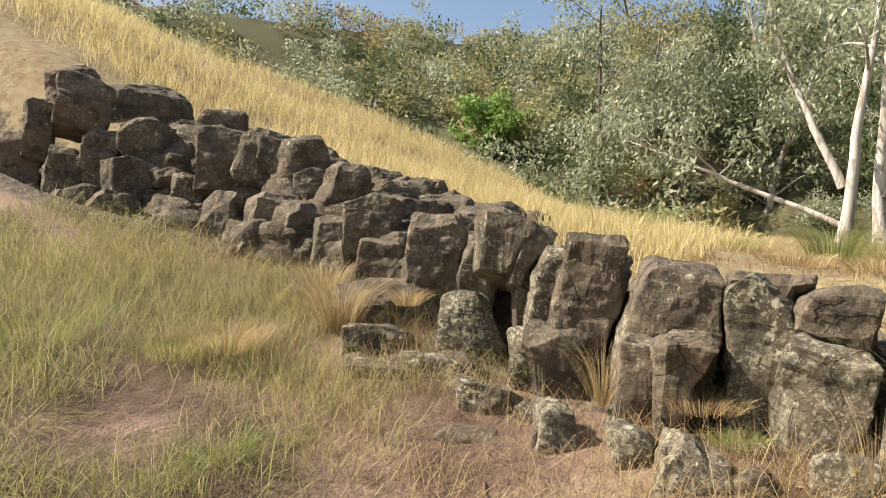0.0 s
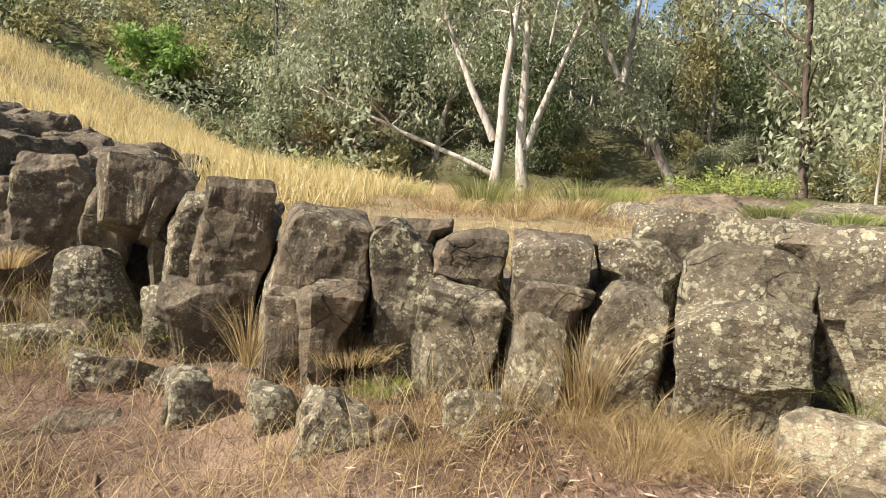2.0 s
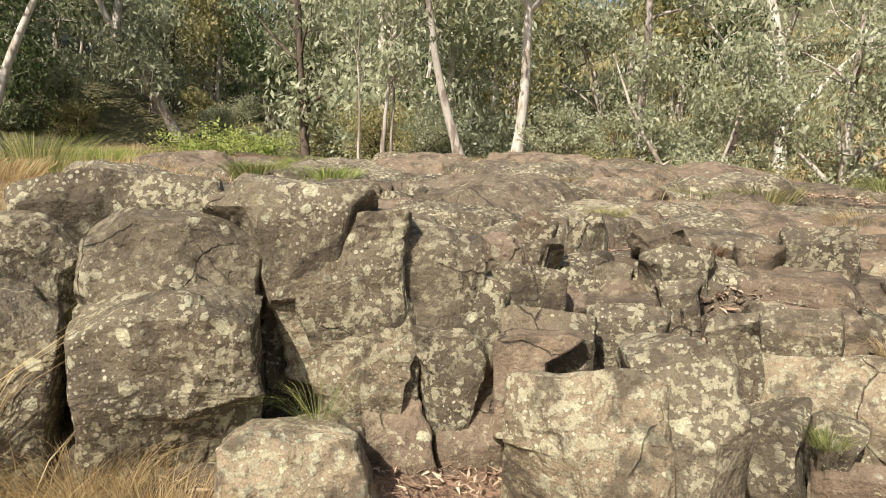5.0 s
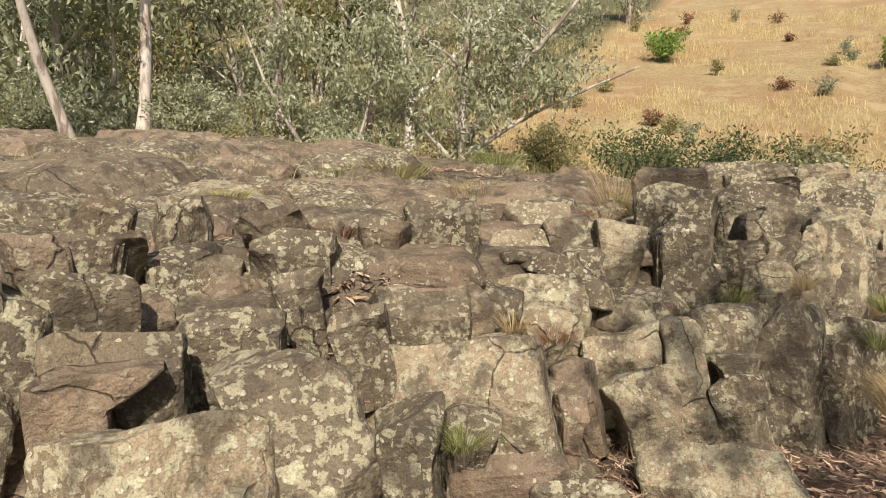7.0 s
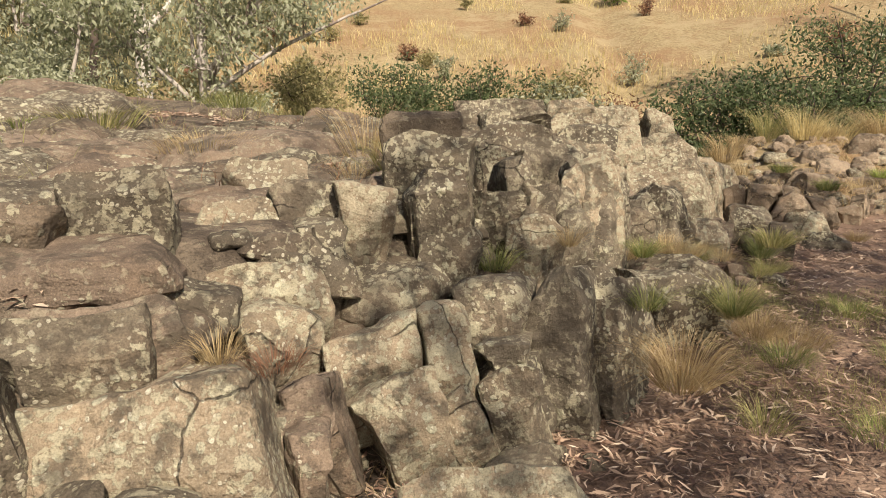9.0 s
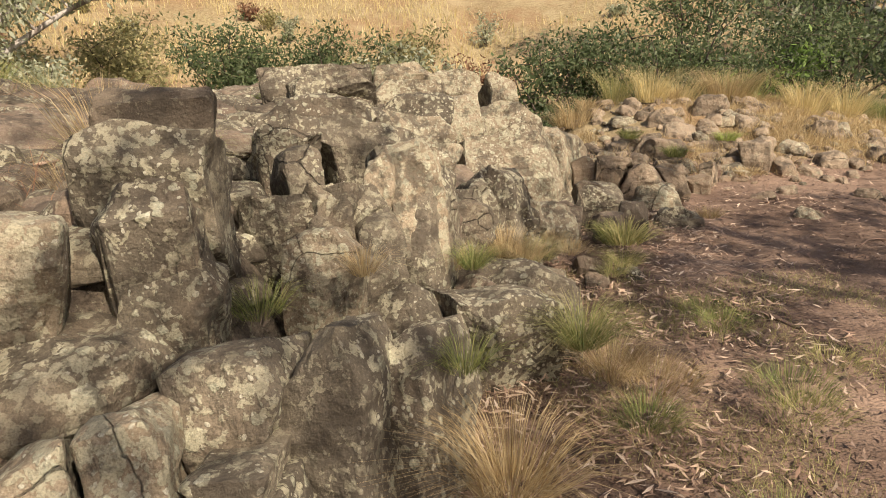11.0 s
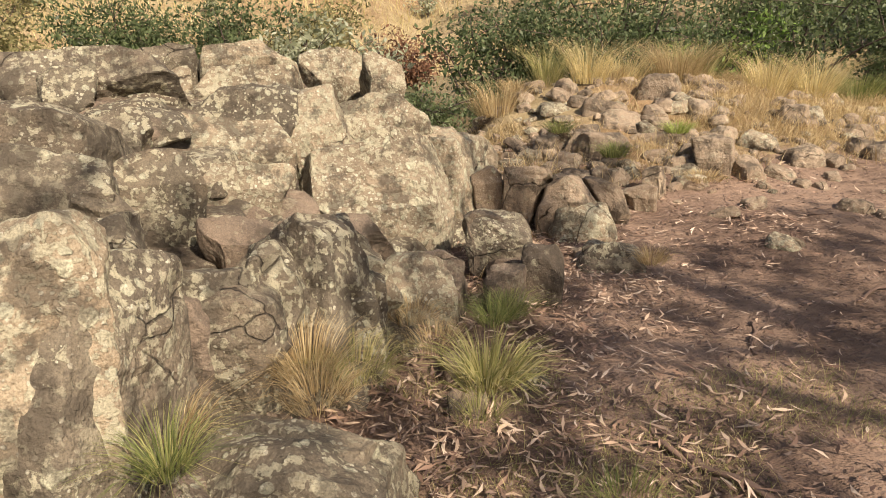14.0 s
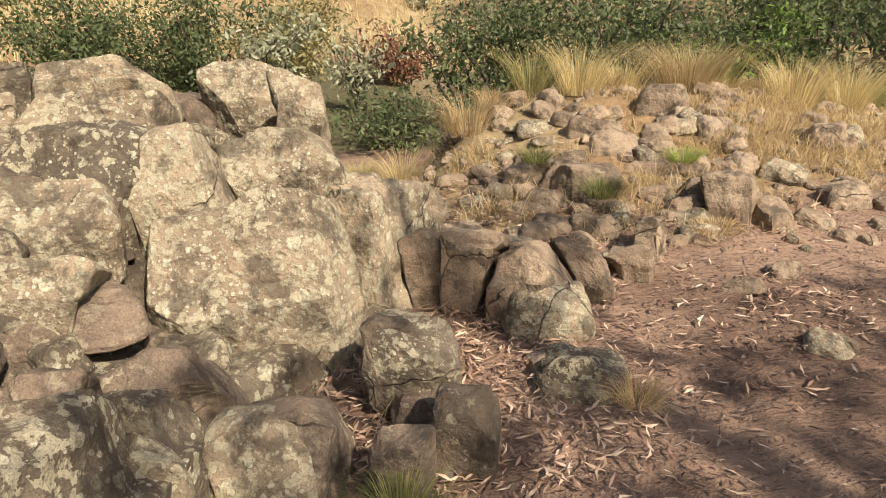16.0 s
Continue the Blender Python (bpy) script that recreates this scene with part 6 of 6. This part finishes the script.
tuft(3.28, 6.30, 0.32, 0.1, 0.2, 272, LIME, 546, "small bright green weed patch on soil", 0.8, 0.0045)
tuft(2.98, 5.20, 0.12, 0.14, 0.12, 340, STRAW, 547, "dry straw-coloured grass tuft beside the stones", 0.8, 0.0045)
tuft(2.11, 6.37, 0.35, 0.1, 0.2, 272, REED, 548, "green grass tuft with dry tips", 0.8, 0.0045)
tuft(0.30, 2.91, 0.15, 0.1, 0.12, 272, STRAW, 549, "dry straw-coloured grass tuft beside the stones", 0.8, 0.0022)
tuft(-0.44, 1.53, 0.43, 0.05, 0.2, 340, REED, 550, "green grass tuft with dry tips", 0.8, 0.0022)
tuft(-4.78, -9.42, 0.61, 0.22, 0.7, 714, STRAW, 551, "dry straw-coloured grass tuft beside the stones", 0.5, 0.0045)
tuft(-5.33, -10.09, h1(-5.33, -10.09), 0.2, 0.6, 510, STRAW, 552, "dry straw-coloured grass tuft beside the stones", 0.5, 0.0045)
tuft(-1.83, -8.51, 0.16, 0.25, 0.42, 714, REED, 553, "green grass tuft with dry tips", 0.8, 0.0022)
tuft(-2.30, -8.49, 0.15, 0.22, 0.36, 612, REED, 554, "green grass tuft with dry tips", 0.8, 0.0045)
tuft(-2.79, -8.44, 0.13, 0.2, 0.24, 442, REED, 555, "green grass tuft with dry tips", 0.8, 0.0045)
tuft(-2.48, -10.67, 0.50, 0.4, 0.7, 714, REED, 556, "green grass tuft with dry tips", 0.5, 0.0045)
tuft(-3.67, -11.83, 0.64, 0.4, 0.6, 510, GRASS_YG, 557, "arching yellow-green grass tuft between rocks", 0.5, 0.0045)
tuft(-1.71, -9.56, 0.26, 0.3, 0.45, 510, GRASS_YG, 558, "arching yellow-green grass tuft between rocks", 0.8, 0.0045)
tuft(-3.14, -9.89, 0.48, 0.3, 0.45, 612, GRASS_YG, 559, "arching yellow-green grass tuft between rocks", 0.8, 0.0045)
tuft(-3.51, -9.64, 0.55, 0.3, 0.45, 612, STRAW, 560, "dry straw-coloured grass tuft beside the stones", 0.8, 0.0045)
tuft(-5.75, -15.46, h1(-5.75, -15.46), 0.2, 0.35, 272, GRASS_YG, 561, "arching yellow-green grass tuft between rocks", 0.8, 0.01)
tuft(-4.78, -8.62, 0.89, 0.12, 0.3, 272, STRAW, 562, "dry straw-coloured grass tuft beside the stones", 0.8, 0.0045)
tuft(-4.39, -6.64, 0.31, 0.05, 0.7, 119, STRAW, 563, "dry straw-coloured grass tuft beside the stones", 0.5, 0.0045)
tuft(-3.85, -4.46, 0.26, 0.07, 0.95, 221, STRAW, 564, "dry straw-coloured grass tuft beside the stones", 0.5, 0.0045)
tuft(-3.76, -4.38, 0.30, 0.05, 0.8, 136, STRAW, 565, "dry straw-coloured grass tuft beside the stones", 0.5, 0.0045)
tuft(-3.58, -4.94, 0.25, 0.1, 0.7, 136, STRAW, 566, "dry straw-coloured grass tuft beside the stones", 0.5, 0.0022)
tuft(-4.63, -7.29, 0.44, 0.12, 0.12, 204, LIME, 567, "small bright green weed patch on soil", 0.8, 0.0045)
tuft(-3.91, -5.64, 0.31, 0.15, 0.14, 272, LIME, 568, "small bright green weed patch on soil", 0.8, 0.0045)
tuft(-3.43, -6.06, 0.03, 0.15, 0.5, 170, STRAW, 569, "dry straw-coloured grass tuft beside the stones", 0.8, 0.0022)
tuft(-3.26, -4.24, 0.17, 0.2, 0.4, 646, STRAW, 570, "dry straw-coloured grass tuft beside the stones", 0.8, 0.0022)
tuft(-3.40, -3.91, 0.17, 0.2, 0.35, 646, STRAW, 571, "dry straw-coloured grass tuft beside the stones", 0.8, 0.0022)
tuft(-3.22, -3.76, 0.17, 0.2, 0.4, 646, STRAW, 572, "dry straw-coloured grass tuft beside the stones", 0.8, 0.0022)
tuft(-3.42, -5.35, 0.15, 0.2, 0.35, 510, STRAW, 573, "dry straw-coloured grass tuft beside the stones", 0.8, 0.0022)
tuft(-3.77, -7.42, 0.02, 0.12, 0.3, 340, STRAW, 574, "dry straw-coloured grass tuft beside the stones", 0.8, 0.0045)
tuft(-4.19, -5.90, 0.44, 0.25, 0.25, 510, STRAW, 575, "dry straw-coloured grass tuft beside the stones", 0.8, 0.0045)
tuft(-3.23, -5.22, 0.08, 0.2, 0.3, 510, STRAW, 576, "dry straw-coloured grass tuft beside the stones", 0.8, 0.0022)
tuft(-3.85, -3.53, 0.40, 0.08, 0.4, 204, STRAW, 577, "dry straw-coloured grass tuft beside the stones", 0.8, 0.0022)
tuft(-3.65, -3.94, 0.25, 0.2, 0.4, 510, STRAW, 578, "dry straw-coloured grass tuft beside the stones", 0.8, 0.0022)
tuft(-3.51, -4.20, 0.15, 0.25, 0.3, 714, STRAW, 579, "dry straw-coloured grass tuft beside the stones", 0.8, 0.0022)
tuft(-3.72, -4.47, 0.23, 0.2, 0.4, 510, STRAW, 580, "dry straw-coloured grass tuft beside the stones", 0.8, 0.0022)
tuft(-3.30, -3.12, 0.47, 0.06, 0.3, 102, REED, 581, "green grass tuft with dry tips", 0.8, 0.0022)
tuft(-4.71, 0.19, 1.00, 0.12, 0.22, 272, GRASS_YG, 582, "arching yellow-green grass tuft between rocks", 0.8, 0.0045)
tuft(-3.74, -0.83, 0.74, 0.1, 0.12, 272, LIME, 583, "small bright green weed patch on soil", 0.8, 0.0045)
tuft(-12.65, -5.03, h1(-12.65, -5.03), 0.4, 0.95, 340, REED, 584, "green grass tuft with dry tips", 0.5, 0.01)
tuft(-10.85, -3.44, h1(-10.85, -3.44), 0.5, 0.8, 408, REED, 585, "green grass tuft with dry tips", 0.5, 0.01)
tuft(-9.41, -4.00, h1(-9.41, -4.00), 0.5, 0.5, 408, STRAW, 586, "dry straw-coloured grass tuft beside the stones", 0.8, 0.01)
tuft(-14.57, -4.15, h1(-14.57, -4.15), 0.5, 0.8, 340, GRASS_YG, 587, "arching yellow-green grass tuft between rocks", 0.5, 0.01)
tuft(-14.25, -8.46, h1(-14.25, -8.46), 0.3, 0.9, 272, REED, 588, "green grass tuft with dry tips", 0.5, 0.01)
tuft(-24.08, -11.48, h1(-24.08, -11.48), 0.3, 1.5, 204, REED, 589, "green grass tuft with dry tips", 0.5, 0.01)
tuft(-9.67, -5.55, h1(-9.67, -5.55), 0.4, 0.4, 340, STRAW, 590, "dry straw-coloured grass tuft beside the stones", 0.8, 0.01)
tuft(-8.49, -4.61, h1(-8.49, -4.61), 0.4, 0.35, 340, STRAW, 591, "dry straw-coloured grass tuft beside the stones", 0.8, 0.01)
tuft(-8.36, -0.62, h1(-8.36, -0.62), 0.3, 0.4, 408, LIME, 592, "small bright green weed patch on soil", 0.8, 0.01)
tuft(-8.97, -1.26, h1(-8.97, -1.26), 0.3, 0.4, 408, REED, 593, "green grass tuft with dry tips", 0.8, 0.01)
tuft(-12.95, -6.70, h1(-12.95, -6.70), 0.5, 0.5, 340, GRASS_YG, 594, "arching yellow-green grass tuft between rocks", 0.8, 0.01)
tuft(-10.13, -8.28, h1(-10.13, -8.28), 0.3, 0.2, 272, REED, 595, "green grass tuft with dry tips", 0.8, 0.01)
tuft(-14.23, -2.08, h1(-14.23, -2.08), 0.5, 0.5, 340, LIME, 596, "small bright green weed patch on soil", 0.8, 0.01)
tuft(-10.34, 0.01, h1(-10.34, 0.01), 0.3, 0.5, 408, LIME, 597, "small bright green weed patch on soil", 0.8, 0.01)
tuft(-4.61, 0.05, 0.88, 0.14, 0.25, 374, GRASS_YG, 598, "arching yellow-green grass tuft between rocks", 0.8, 0.0045)
tuft(-3.69, -0.82, 0.67, 0.14, 0.12, 340, LIME, 599, "small bright green weed patch on soil", 0.8, 0.0045)
tuft(-3.11, -0.38, 0.75, 0.16, 0.2, 442, GRASS_YG, 600, "arching yellow-green grass tuft between rocks", 0.8, 0.0045)
tuft(-4.65, -1.13, 0.80, 0.12, 0.08, 272, LIME, 601, "small bright green weed patch on soil", 0.8, 0.0045)
tuft(-2.14, -0.81, 0.65, 0.05, 0.16, 170, STRAW, 602, "dry straw-coloured grass tuft beside the stones", 0.8, 0.0022)
tuft(-2.09, -1.45, 0.40, 0.06, 0.12, 204, REED, 603, "green grass tuft with dry tips", 0.8, 0.0022)
tuft(-1.96, -0.81, 0.64, 0.08, 0.1, 204, RUST, 604, "clump of rust-brown dead stems on the rock shelf", 0.8, 0.0022)
tuft(-3.08, 0.15, 0.79, 0.2, 0.2, 340, RUST, 605, "clump of rust-brown dead stems on the rock shelf", 0.8, 0.0045)
tuft(-3.44, 1.94, 0.98, 0.3, 0.25, 408, STRAW, 606, "dry straw-coloured grass tuft beside the stones", 0.8, 0.0045)
tuft(-4.83, -0.38, 0.82, 0.2, 0.2, 340, RUST, 607, "clump of rust-brown dead stems on the rock shelf", 0.8, 0.0045)
tuft(-3.56, -0.06, 0.87, 0.14, 0.2, 272, RUST, 608, "clump of rust-brown dead stems on the rock shelf", 0.8, 0.0045)
tuft(-1.93, 1.53, 0.87, 0.15, 0.5, 204, GRASS_YG, 609, "arching yellow-green grass tuft between rocks", 0.8, 0.0045)
tuft(-2.31, 2.13, 0.91, 0.15, 0.6, 153, STRAW, 610, "dry straw-coloured grass tuft beside the stones", 0.5, 0.0045)
tuft(-5.57, 2.90, h1(-5.57, 2.90), 0.3, 0.3, 340, LIME, 611, "small bright green weed patch on soil", 0.8, 0.01)
tuft(-5.10, 3.27, h1(-5.10, 3.27), 0.3, 0.5, 272, GRASS_YG, 612, "arching yellow-green grass tuft between rocks", 0.8, 0.01)
tuft(-6.92, 1.93, h1(-6.92, 1.93), 0.3, 0.25, 340, STRAW, 613, "dry straw-coloured grass tuft beside the stones", 0.8, 0.01)
rng = np.random.default_rng(12)
for k in range(10):
    x = 1.3 + k * 0.6 + rng.uniform(-0.15, 0.15)
    y = 8.0 + 0.1 * x + rng.uniform(-0.5, 0.35)
    tuft(x, y, h1(x, y), rng.uniform(0.14, 0.26), rng.uniform(0.5, 0.9), 380, (GOLD, STRAW, GRASS_YG, GOLD)[k % 4], 700 + k, "tall dry grass tuft on the crest of the stony ridge", 0.5, 0.0045)
